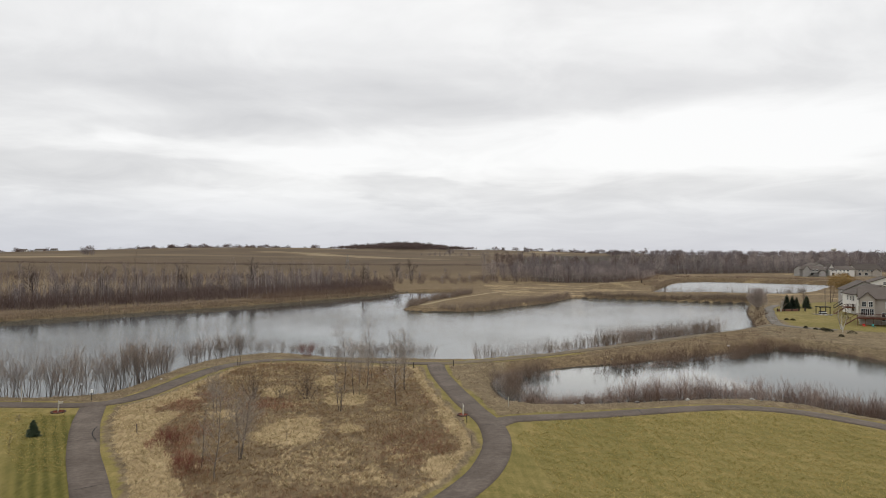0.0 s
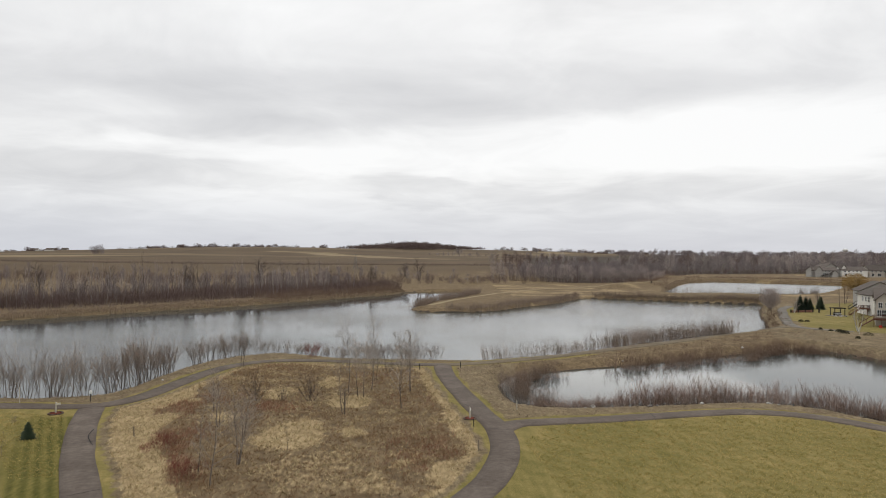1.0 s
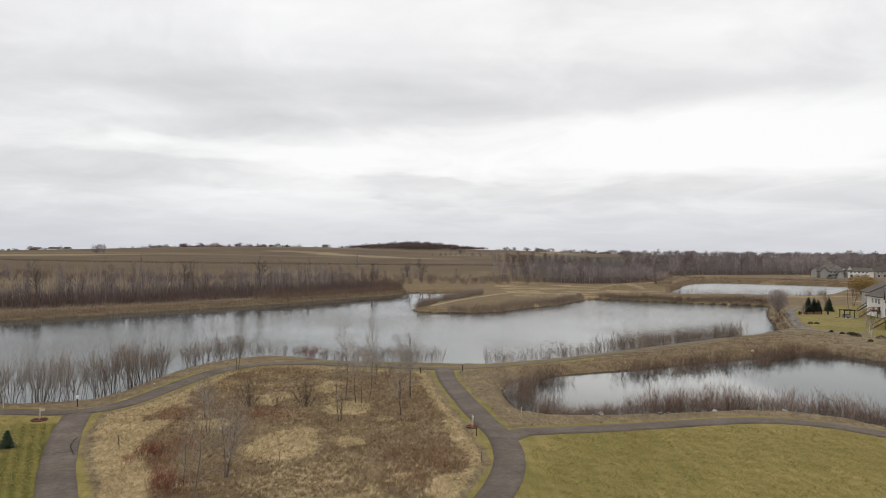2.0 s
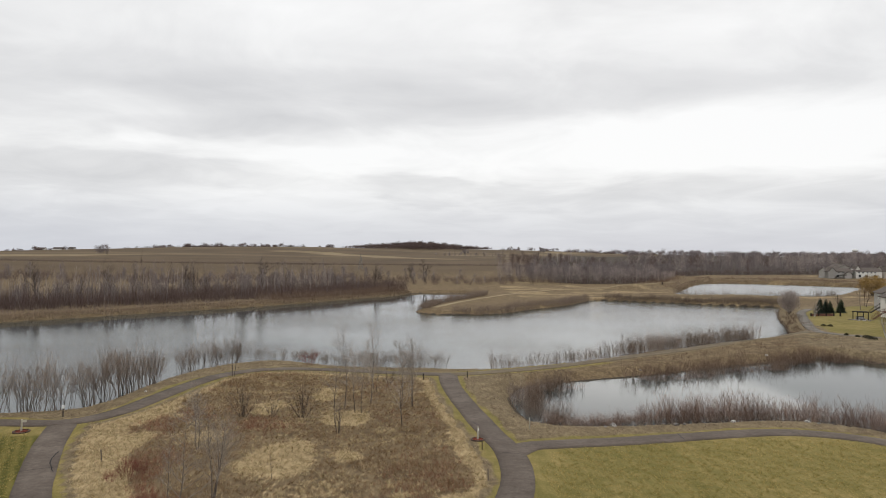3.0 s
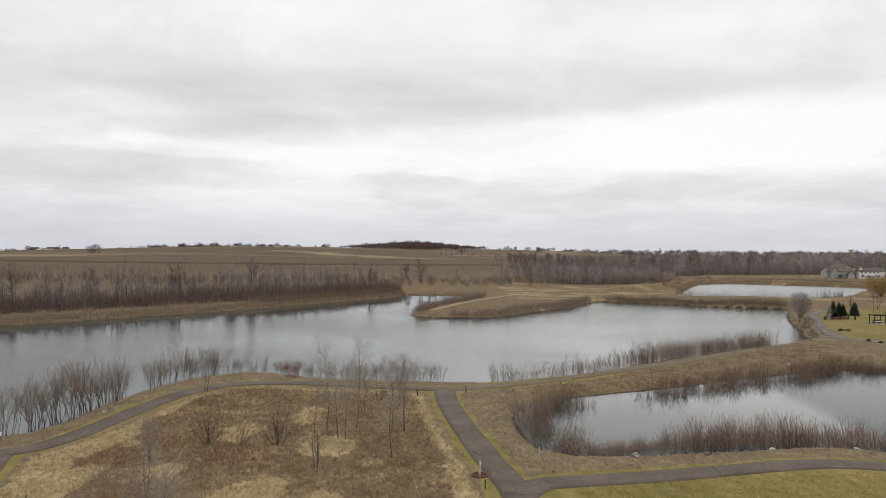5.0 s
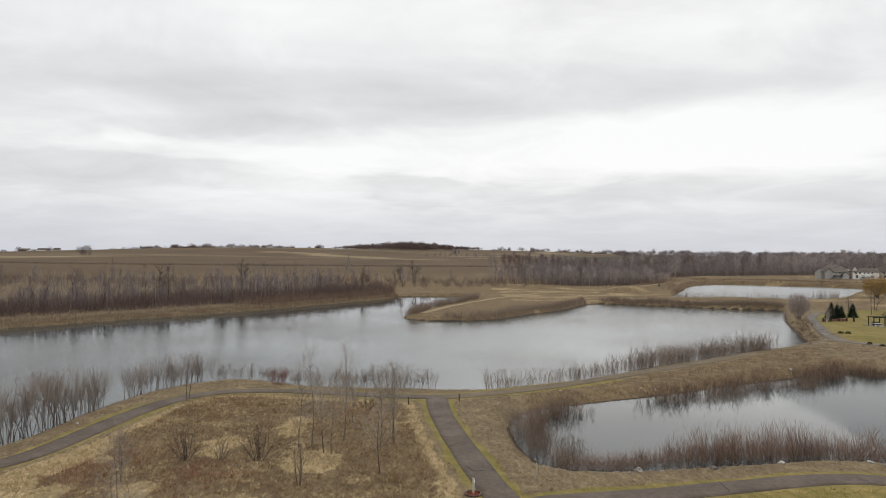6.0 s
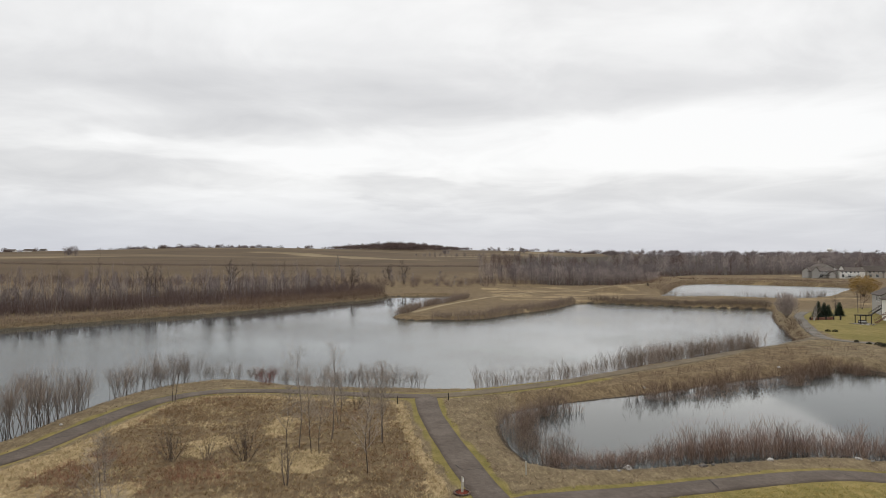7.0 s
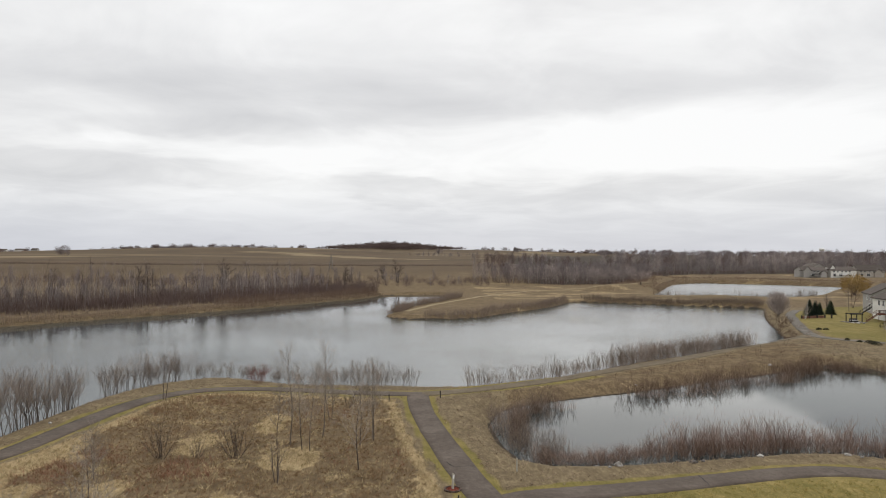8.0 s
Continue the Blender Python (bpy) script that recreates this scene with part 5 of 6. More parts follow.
    # farmstead on the left skyline
    for fx, fw, mat, lab in ((-1120, 22, M_SIDE_WHITE, "white farmhouse on the far skyline"), (-1075, 30, M_SIDE_WHITE, "long white barn on the far skyline"), (-1030, 16, M_SIDE_GREY, "grey farm shed on the far skyline")):
        house("farm_building", fx, 2010, 0, fw, 14, 5.5, 4.5, "x", mat, lab, [])


houses()


# ---- the scrub meadow ----
M_RED = two_tone("dogwood_stems", (0.13, 0.035, 0.028), (0.24, 0.085, 0.060), 1.0, bump=0)


def meadow_trees():
    g = "young trees in the meadow"
    rows = [(-8.6, 80.7, 8.6, 0.075, 1), (-7.3, 79.2, 6.4, 0.06, 1), (-6.6, 79.0, 5.6, 0.055, 1), (-6.0, 83.4, 8.4, 0.08, 1), (-2.4, 80.8, 7.0, 0.06, 1), (-1.2, 82.3, 7.2, 0.06, 2), (-5.9, 90.4, 5.0, 0.05, 2), (-9.6, 79.8, 5.2, 0.05, 1)]
    for i, (x, y, h, r, stems) in enumerate(rows):
        tree_thing("young_tree", 700 + i, x, y, h, r, "slim bare young tree in the brown meadow", depth=3, kids=6, clear=0.30, spread=(24, 50), stems=stems, min_r=0.019, group=g, lift=0.28, twig=M_PALEBARK)
    airy = dict(bark=M_BARK, twig=M_PALEBARK, depth=3, min_r=0.019, group=g, lift=0.15)
    tree_thing("young_tree", 720, -14.6, 53.6, 6.0, 0.06, "bare multi-stemmed tree with a fine grey crown", kids=5, clear=0.25, spread=(22, 50), stems=4, **airy)
    tree_thing("young_tree", 721, -15.2, 48.4, 6.9, 0.07, "bare grey tree with a fine pale crown", kids=6, clear=0.2, spread=(35, 70), stems=1, **airy)
    tree_thing("young_tree", 728, -17.0, 51.5, 4.6, 0.05, "bare grey tree with a thin pale crown", kids=4, clear=0.2, spread=(30, 62), stems=1, **airy)
    tree_thing("young_tree", 722, -2.1, 73.8, 6.6, 0.07, "bare grey tree with a wide pale crown", kids=6, clear=0.25, spread=(30, 62), stems=1, **airy)
    tree_thing("young_tree", 723, -8.1, 71.2, 3.6, 0.06, "small dark forked tree in the meadow", depth=3, kids=3, clear=0.25, spread=(15, 35), stems=3, min_r=0.010, group=g)
    tree_thing("young_tree", 724, -21.9, 72.2, 4.6, 0.05, "pale bare tree among red-brown scrub", kids=5, clear=0.15, spread=(30, 62), stems=2, **airy)
    tree_thing("young_tree", 726, -19.4, 65.3, 5.2, 0.05, "thin grey bare tree among scrub", kids=4, clear=0.2, spread=(28, 58), stems=2, **airy)
    tree_thing("young_tree", 727, -26.2, 100.9, 6.4, 0.06, "slim bare twin-stemmed tree beside the path", depth=3, kids=3, clear=0.3, spread=(15, 38), stems=2, min_r=0.010, group=g)
    # bushes that stand alone
    bush = shrub(731, 2.5, 13, 0.25, 0.032, 4, 0.95, 2).mesh("stems")
    bush.materials.append(M_GREYTREE)
    for x, y, s in ((-18.7, 77.4, 1.0), (-12.5, 77.2, 1.05), (-15.8, 77.4, 0.6), (-4.6, 96.5, 0.7)):
        ob = new("bush", bush)
        ob.matrix_basis = Matrix.LocRotScale((x, y, height_at(x, y)), Euler((0, 0, x)), (s, s, s))
        tagged(ob, "bare spreading dark-stemmed bush in pale grass", "bush", "bushes in the meadow")
    red = shrub(741, 1.5, 34, 0.5, 0.009, 4, 0.55, 2).mesh("stems")
    red.materials.append(M_RED)
    for x, y, s in ((-22.1, 57.6, 0.8), (-21.4, 58.4, 0.6), (-18.1, 50.9, 0.85), (-17.2, 50.4, 0.6), (-22.9, 56.6, 0.5), (-19.0, 51.9, 0.5)):
        ob = new("red_shrub", red)
        ob.matrix_basis = Matrix.LocRotScale((x, y, height_at(x, y)), Euler((0, 0, x)), (s, s, s * 0.9))
        tagged(ob, "low dull-red twiggy shrub in the meadow", "shrub", "red shrubs in the meadow")
    ob = new("red_shrub", red)
    ob.matrix_basis = Matrix.LocRotScale((-17.6, 111.6, height_at(-17.6, 111.6)), Euler((0, 0, 1)), (1.7, 1.4, 1.15))
    tagged(ob, "dense rusty-red shrub at the lake edge", "shrub")


meadow_trees()

# stalks, straw and tufts: uncountable
M_LAWN = two_tone("lawn_blades", (0.195, 0.173, 0.044), (0.54, 0.42, 0.17), 0.5, bump=0, island=True)
M_RUDDY = two_tone("ruddy_stalks", (0.170, 0.070, 0.045), (0.37, 0.175, 0.115), 1.0, bump=0, island=True)
STALKS = []
for k in range(5):
    STALKS.append(shrub(760 + k, 0.55, 8, 0.45, 0.009, 3, 0.95, 1, True, 2).arrays())
TUFTS = []
for k in range(5):
    rng = random.Random(780 + k)
    S = Sticks(True)
    for j in range(11):
        a = rng.uniform(0, 6.283)
        p = Vector((rng.uniform(-0.16, 0.16), rng.uniform(-0.16, 0.16), -0.03))
        tip = p + Vector((math.cos(a) * rng.uniform(0.05, 0.30), math.sin(a) * rng.uniform(0.05, 0.30), rng.uniform(0.12, 0.34)))
        S.add(p, tip, 0.018, 0.004)
    TUFTS.append(S.arrays())


def meadow_cover():
    def mask(p):
        return zones(p, path_distance(p), np.full(len(p), 9.0))
    def thick(p):
        lawn, scrub, pale = mask(p)
        rnd = np.random.RandomState(2).rand(len(p))
        clump = NOISE_B.fbm(p[:, 0], p[:, 1], 4.5, 3)
        return (scrub > 0.5) & (rnd < (1 - pale) ** 1.5 * smooth(clump, 0.20, 0.55) * (0.30 + 0.6 * patches(SCRUB_SPOTS, p[:, 0], p[:, 1])) + 0.03)
    def straw(p):
        lawn, scrub, pale = mask(p)
        rnd = np.random.RandomState(3).rand(len(p))
        return (scrub > 0.3) & (rnd < pale * 0.95 + 0.17)
    area = np.array([(-36, 40), (9, 40), (9, 106), (-36, 108)], dtype=float)
    scatter("meadow_stalks", STALKS, spots_in(area, 15000, 71, (0.6, 1.25), (0.7, 1.2), thick), M_SCRUB, "knee-high red-brown dead stalks over the meadow", "scrub")
    def ruddy(p):
        lawn, scrub, pale = mask(p)
        rnd = np.random.RandomState(4).rand(len(p))
        west = 0.9 * patches(RED_SPOTS, p[:, 0], p[:, 1]) + 0.12 * smooth(NOISE_A.fbm(p[:, 0], p[:, 1], 7, 2), 0.5, 0.65)
        return (scrub > 0.6) & (pale < 0.5) & (rnd < west)
    scatter("meadow_red_stalks", STALKS, spots_in(area, 17000, 75, (0.7, 1.3), (0.7, 1.2), ruddy), M_RUDDY, "waist-high dull-red dead stalks in the meadow", "scrub")
    scatter("meadow_straw", TUFTS, spots_in(area, 14000, 72, (0.7, 1.4), (0.6, 1.1), straw), M_STRAW, "tufts of pale dead grass in the meadow", "grass")
    def under(p):
        lawn, scrub, pale = mask(p)
        return (scrub > 0.5) & (pale < 0.6)
    scatter("meadow_litter", TUFTS, spots_in(area, 9000, 76, (0.6, 1.2), (0.5, 0.9), under), M_SCRUB, "low brown dead leaves and stems over the meadow", "scrub")
    def rough(p):
        pd = path_distance(p)
        lawn, scrub, pale = zones(p, pd, np.full(len(p), 9.0))
        return (pd > 1.75) & (lawn < 0.85) & (scrub < 0.6) & (water_distance(p) > 0.3)
    near = np.array([(-62, 40), (58, 40), (58, 84), (24, 84), (12, 104), (80, 150), (80, 158), (10, 112), (-62, 122)], dtype=float)
    scatter("verge_tufts", TUFTS, spots_in(near, 30000, 73, (0.5, 1.1), (0.5, 0.9), rough), M_REED, "tufts of dead grass along the paths and banks", "grass")
    # short grass on the lawns
    blades = []
    for k in range(5):
        rng = random.Random(840 + k)
        S = Sticks(True)
        for j in range(5):
            p = Vector((rng.uniform(-0.10, 0.10), rng.uniform(-0.10, 0.10), -0.02))
            S.add(p, p + Vector((rng.uniform(-0.10, 0.10), rng.uniform(-0.12, 0.12), rng.uniform(0.05, 0.12))), 0.014, 0.004)
        blades.append(S.arrays())
    def mown(p):
        return path_distance(p) > 1.5
    east = np.array([(10, 46), (2, 40), (46, 40), (46, 58), (43, 66), (38, 69), (30, 69.5), (12, 65.6), (9.2, 60)], dtype=float)
    west = np.array([(-37, 71), (-27, 51), (-30, 50), (-46, 72)], dtype=float)
    scatter("lawn_grass", blades, np.vstack((spots_in(east, 20000, 77, (0.7, 1.5), (0.6, 1.3), mown), spots_in(west, 7000, 78, (0.7, 1.4), (0.6, 1.3), mown))), M_LAWN, "short green and straw-coloured mown grass", "grass")
    dam = np.array([(10, 90), (20, 104), (80, 128), (92, 150), (84, 158), (10, 106)], dtype=float)
    def slope(p):
        return (path_distance(p) > 2.0) & (water_distance(p) > 0.2)
    scatter("dam_scrub", STALKS, spots_in(dam, 2800, 74, (0.8, 1.4), (0.6, 1.1), slope), M_REDTWIG, "low brown dead growth on the dam slope", "scrub")


meadow_cover()

# ---- posts, signs, stones, cracks ----
M_PALEWOOD = two_tone("weathered_pale_wood", (0.34, 0.31, 0.25), (0.55, 0.51, 0.43), 5.0, 0.85, 0.3)
M_MULCH = two_tone("red_bark_mulch", (0.10, 0.022, 0.014), (0.26, 0.07, 0.045), 9.0, 0.95, 1.0)
M_EDGING = two_tone("brown_stone_edging", (0.075, 0.05, 0.04), (0.15, 0.105, 0.085), 4.0, 0.9, 0.3)
M_STONE = two_tone("pale_fieldstone", (0.22, 0.20, 0.18), (0.48, 0.45, 0.41), 3.0, 0.9, 0.6)
M_STONE_DARK = two_tone("dark_fieldstone", (0.07, 0.06, 0.055), (0.17, 0.15, 0.135), 3.0, 0.9, 0.6)
M_SEAL = two_tone("dark_crack", (0.012, 0.011, 0.011), (0.028, 0.026, 0.025), 6.0, 0.8, 0.3)


def mulch_bed(x, y, r):
    top = new("mulch_bed")
    top.matrix_basis = pose(x, y, height_at(x, y) + 0.01)
    rng = random.Random(int(x * 10))
    bm = bmesh.new()
    cyl(bm, (0, 0, -0.1), r, r * 0.8, 0.19, 20)
    for k in range(46):
        a, o = rng.uniform(0, 6.28), r * math.sqrt(rng.random()) * 0.85
        m = Matrix.Translation((math.cos(a) * o, math.sin(a) * o, 0.10)) @ Euler((rng.uniform(0, 3), rng.uniform(0, 3), a)).to_matrix().to_4x4() @ Matrix.Diagonal((0.12, 0.05, 0.03, 1))
        bmesh.ops.create_cube(bm, size=1, matrix=m)
    part("mulch", bm, M_MULCH, top, "red bark mulch")
    for k in range(16):
        a = k * 6.283 / 16
        bm = bmesh.new()
        bmesh.ops.create_cube(bm, size=1, matrix=Matrix.Translation((math.cos(a) * (r + 0.07), math.sin(a) * (r + 0.07), 0.03)) @ Matrix.Rotation(a, 4, "Z") @ Matrix.Diagonal((0.12, r * 0.37, 0.16, 1)))
        part("edging_stone", bm, M_EDGING, top)
    tagged(top, "round bed of red mulch with stone edging", "flower bed", "mulch beds at the path forks")


def marker_post(x, y, h, board, label):
    """A squared wooden post with a sloped top; some carry a small board."""
    top = new("marker_post")
    top.matrix_basis = pose(x, y, height_at(x, y), 0, 2, 25)
    bm = bmesh.new()
    box(bm, -0.075, -0.075, -0.1, 0.075, 0.075, h)
    for v in bm.verts:
        if v.co.z > h - 0.01 and v.co.x > 0:
            v.co.z -= 0.10
    bmesh.ops.bevel(bm, geom=bm.edges[:], offset=0.012, segments=1, affect="EDGES")
    part("post", bm, M_PALEWOOD, top)
    if board:
        bm = bmesh.new()
        box(bm, -0.02, -0.118, h - 0.32, 0.42, -0.078, h - 0.10)
        bmesh.ops.bevel(bm, geom=bm.edges[:], offset=0.008, segments=1, affect="EDGES")
        part("board", bm, M_PALEWOOD, top, "small pale wooden board")
    else:
        bm = bmesh.new()
        box(bm, -0.05, -0.086, h - 0.40, 0.05, -0.077, h - 0.15)
        part("plate", bm, M_WHITE, top, "small pale plate")
    tagged(top, label, "post")


def stake(name, x, y, h, w, mat, label, lean=3):
    bm = bmesh.new()
    box(bm, -w / 2, -w / 2, -0.15, w / 2, w / 2, h)
    bmesh.ops.bevel(bm, geom=bm.edges[:], offset=w * 0.15, segments=1, affect="EDGES")
    me = bpy.data.meshes.new(name)
    bm.to_mesh(me)
    bm.free()
    ob = link(name, me, mat)
    ob.matrix_basis = pose(x, y, height_at(x, y), lean, -lean, 20)
    return tagged(ob, label, "post")


def boulder(x, y, s, mat, label, seed):
    bm = bmesh.new()
    bmesh.ops.create_icosphere(bm, subdivisions=2, radius=1)
    rng = random.Random(seed)
    o = Vector((rng.uniform(0, 50), rng.uniform(0, 50), 0))
    for v in bm.verts:
        n = v.co.normalized()
        f = 0.75 + 0.55 * noise.noise(n * 1.3 + o) + 0.15 * noise.noise(n * 4 + o)
        v.co = Vector((n.x * f * 1.3, n.y * f, max(n.z * f * 0.75, -0.35)))
    me = bpy.data.meshes.new("boulder")
    bm.to_mesh(me)
    bm.free()
    ob = link("boulder", me, mat)
    ob.matrix_basis = Matrix.LocRotScale((x, y, height_at(x, y) + s * 0.15), Euler((0, 0, seed)), (s, s, s))
    tagged(ob, label, "boulder", "stones along the pond bank")


def crack(path, name, pts, w=0.06):
    """A dark open crack, ragged, on top of a path."""
    line = spline(pts, 0.25)
    rng = random.Random(len(line))
    t = np.gradient(line, axis=0)
    t /= np.linalg.norm(t, axis=1)[:, None]
    nrm = np.column_stack((-t[:, 1], t[:, 0]))
    jit = np.array([rng.uniform(-0.05, 0.05) for k in line])
    wid = np.array([w * rng.uniform(0.5, 1.2) for k in line]) / 2
    z = 0.082
    v = np.vstack((np.column_stack((line + nrm * (jit - wid)[:, None], np.full(len(line), z))), np.column_stack((line + nrm * (jit + wid)[:, None], np.full(len(line), z)))))
    k, i = len(line), np.arange(len(line) - 1)
    link("crack", mesh_arrays("crack", v, np.column_stack((i, i + 1, i + k + 1, i + k))), M_SEAL, bpy.data.objects[path], "dark crack across the asphalt")


def small_things():
    mulch_bed(5.0, 68.7, 0.52)
    marker_post(5.0, 68.7, 1.25, False, "pale wooden marker post in a bed of red mulch")
    mulch_bed(-37.9, 71.4, 0.62)
    marker_post(-37.9, 71.4, 1.25, True, "pale wooden signpost with a small board in red mulch")
    stake("stake", 5.15, 65.6, 0.75, 0.07, M_DARK, "short dark stake beside the path")
    stake("bollard", 0.0, 99.4, 0.9, 0.10, M_DARK, "dark wooden bollard at the path fork", 1)
    stake("bollard", 6.1, 100.8, 0.9, 0.10, M_DARK, "dark wooden bollard at the path fork", 1)
    stake("stake", 10.4, 72.5, 1.1, 0.10, M_PALEWOOD, "pale wooden stake in dead grass by the pond")
    stake("stake", -26.0, 61.9, 1.0, 0.09, M_BARK, "grey wooden stake at the meadow edge")
    stake("stake", 4.9, 57.4, 0.9, 0.07, M_BARK, "grey wooden stake at the meadow edge")
    stake("trail_post", 129.5, 372, 1.4, 0.5, M_DARK, "dark post beside the grassy track", 0)
    stake("stake", -44.6, 76.7, 1.7, 0.07, M_PALEWOOD, "thin pale pole beside the lake path", 0)
    # dispenser on a post by the lake
    top = new("dispenser_post")
    top.matrix_basis = pose(-37.1, 77.3, height_at(-37.1, 77.3)) @ Matrix.Diagonal((0.75, 0.75, 0.9, 1))
    bm = bmesh.new()
    box(bm, -0.05, -0.05, -0.1, 0.05, 0.05, 1.05)
    part("post", bm, M_DARK, top)
    bm = bmesh.new()
    box(bm, -0.17, -0.11, 0.98, 0.17, 0.09, 1.38)
    bmesh.ops.bevel(bm, geom=bm.edges[:], offset=0.03, segments=2, affect="EDGES")
    part("box", bm, M_WHITE, top, "white metal box")
    tagged(top, "dark post with a white box on top by the lake", "post")
    for k, (x, y, s) in enumerate([(18.9, 73.5, 0.42), (17.4, 74.3, 0.26), (21.4, 75.0, 0.18), (32.1, 75.8, 0.30), (39.8, 75.6, 0.26), (18.0, 72.9, 0.16), (40.6, 74.9, 0.2), (-33.8, 90.0, 0.2), (60.5, 124.6, 0.35), (33.5, 110.3, 0.25)]):
        boulder(x, y, s, M_STONE, "pale boulder lying on the grassy bank", 900 + k)
    for k, (x, y, s) in enumerate([(25.5, 74.2, 0.36), (17.0, 74.8, 0.3), (20.5, 75.4, 0.2), (24.5, 74.9, 0.22), (26.5, 74.6, 0.2), (30, 76.4, 0.22)]):
        boulder(x, y, s, M_STONE_DARK, "dark boulder lying on the grassy bank", 930 + k)
    crack("path_mid", "crack", [(5.5, 73.85), (6.4, 74.05), (7.25, 74.3)], 0.10)
    crack("path_mid", "crack", [(4.95, 75.2), (5.25, 74.5), (5.5, 73.95)], 0.09)
    crack("path_mid", "crack", [(6.4, 64.6), (7.5, 64.3), (8.5, 63.9)], 0.07)
    crack("path_east", "crack", [(24.4, 70.9), (24.3, 69.7), (24.2, 68.5)], 0.10)
    crack("path_east", "crack", [(35.6, 72.2), (36.0, 71.0), (36.3, 70.2)], 0.07)
    crack("path_west", "crack", [(-30.9, 64.6), (-30.1, 62.0), (-28.5, 59.3)], 0.11)
    crack("path_west", "crack", [(-31.2, 59.0), (-30.2, 59.8), (-28.9, 60.4)], 0.06)
    crack("path_west", "crack", [(-24.4, 46.6), (-23.4, 47.4), (-22.6, 48.0)], 0.08)
    crack("path_shore", "crack", [(-32.6, 84.2), (-31.6, 85.2), (-30.6, 85.6)], 0.09)
    crack("path_shore", "crack", [(-31.9, 90.0), (-30.8, 92.3), (-29.4, 93.2)], 0.09)
    crack("path_shore", "crack", [(-17.4, 106.0), (-16.9, 107.2), (-16.5, 108.2)], 0.09)


small_things()


def spruce(name, x, y, h, w, seed, label, group=""):
    """Tiers of drooping needled boughs round a trunk."""
    rng = random.Random(seed)
    top = new(name)
    top.matrix_basis = pose(x, y, height_at(x, y))
    bm = bmesh.new()
    cyl(bm, (0, 0, -0.15), h * 0.03 + 0.02, 0.015, h * 0.95, 7)
    part("trunk", bm, M_BARK, top)
    v, f = [], []
    tiers = int(10 + h * 3)
    for k in range(tiers):
        t = k / tiers
        z, reach = h * (0.05 + 0.93 * t), w / 2 * 1.25 * (1 - t) ** 0.62 + 0.05
        for j in range(int(10 + 14 * (1 - t))):
            a = rng.uniform(0, 6.283)
            rr = reach * rng.uniform(0.65, 1.12)
            for q in range(3):
                aa = a + (q - 1) * 0.16
                c, s = math.cos(aa), math.sin(aa)
                b = len(v)
                ww = 0.20 * rr + 0.08
                drop = rr * rng.uniform(0.05, 0.35)
                v += [(c * rr * 0.15 - s * ww, s * rr * 0.15 + c * ww, z), (c * rr * 0.15 + s * ww, s * rr * 0.15 - c * ww, z + 0.04), (c * rr, s * rr, z - drop + rng.uniform(-0.05, 0.1))]
                f.append((b, b + 1, b + 2))
    link("needle_crown", mesh_arrays("needle_crown", v, f), M_NEEDLE, top)
    return tagged(top, label, "tree", group)


spruce("spruce_tree", -35.1, 61.4, 1.55, 1.15, 11, "small dark green spruce on the mown lawn")
tree_thing("sapling", 751, -33.8, 55.2, 2.2, 0.025, "thin bare sapling on the mown lawn", depth=2, kids=3, clear=0.3, min_r=0.008)
tree_thing("sapling", 752, -11.4, 57.5, 2.2, 0.025, "thin bare sapling in pale grass", depth=2, kids=3, clear=0.3, min_r=0.008)
tree_thing("sapling", 753, -40.1, 67.6, 0.9, 0.015, "low bare sapling on the lawn by the path", depth=2, kids=4, clear=0.1, spread=(30, 65), stems=3, min_r=0.006)

# ---- gardens by the houses ----
M_GOLD = two_tone("golden_willow_twigs", (0.24, 0.150, 0.045), (0.42, 0.285, 0.10), 0.5, bump=0)
M_BIRCH = two_tone("white_birch_bark", (0.40, 0.38, 0.35), (0.66, 0.64, 0.60), 5.0, 0.7, 0.2)
M_HEDGE = two_tone("dark_juniper", (0.030, 0.030, 0.016), (0.085, 0.074, 0.042), 2.0, bump=0)
M_PATIO = two_tone("grey_pavers", (0.09, 0.08, 0.072), (0.17, 0.155, 0.14), 2.0, 0.85, 0.3)
M_BLOCK = two_tone("red_brown_blocks", (0.13, 0.062, 0.045), (0.24, 0.125, 0.095), 3.0, 0.9, 0.4)
M_REDPLASTIC = two_tone("red_plastic", (0.45, 0.03, 0.02), (0.55, 0.05, 0.03), 2.0, 0.5, 0.0)
M_TEALPLASTIC = two_tone("teal_plastic", (0.06, 0.28, 0.25), (0.10, 0.36, 0.32), 2.0, 0.5, 0.0)


def low_bush(x, y, r, h, seed, label):
    """A mound of small dark leaves."""
    rng = random.Random(seed)
    v, f = [], []
    for k in range(480):
        d = Vector((rng.gauss(0, 1), rng.gauss(0, 1), abs(rng.gauss(0, 1)))).normalized()
        p = Vector((d.x * r, d.y * r, d.z * h)) * rng.uniform(0.7, 1.05)
        u = d.orthogonal().normalized() * 0.10
        u.rotate(Matrix.Rotation(rng.uniform(0, 6.28), 3, d))
        w = d.cross(u) * 0.6 + d * 0.08
        b = len(v)
        v += [tuple(p - u * 0.5), tuple(p + u * 0.5), tuple(p + w)]
        f.append((b, b + 1, b + 2))
    ob = link("garden_bush", mesh_arrays("garden_bush", v, f), M_HEDGE)
    ob.matrix_basis = pose(x, y, height_at(x, y) - 0.02)
    tagged(ob, label, "bush", "low bushes in the garden")


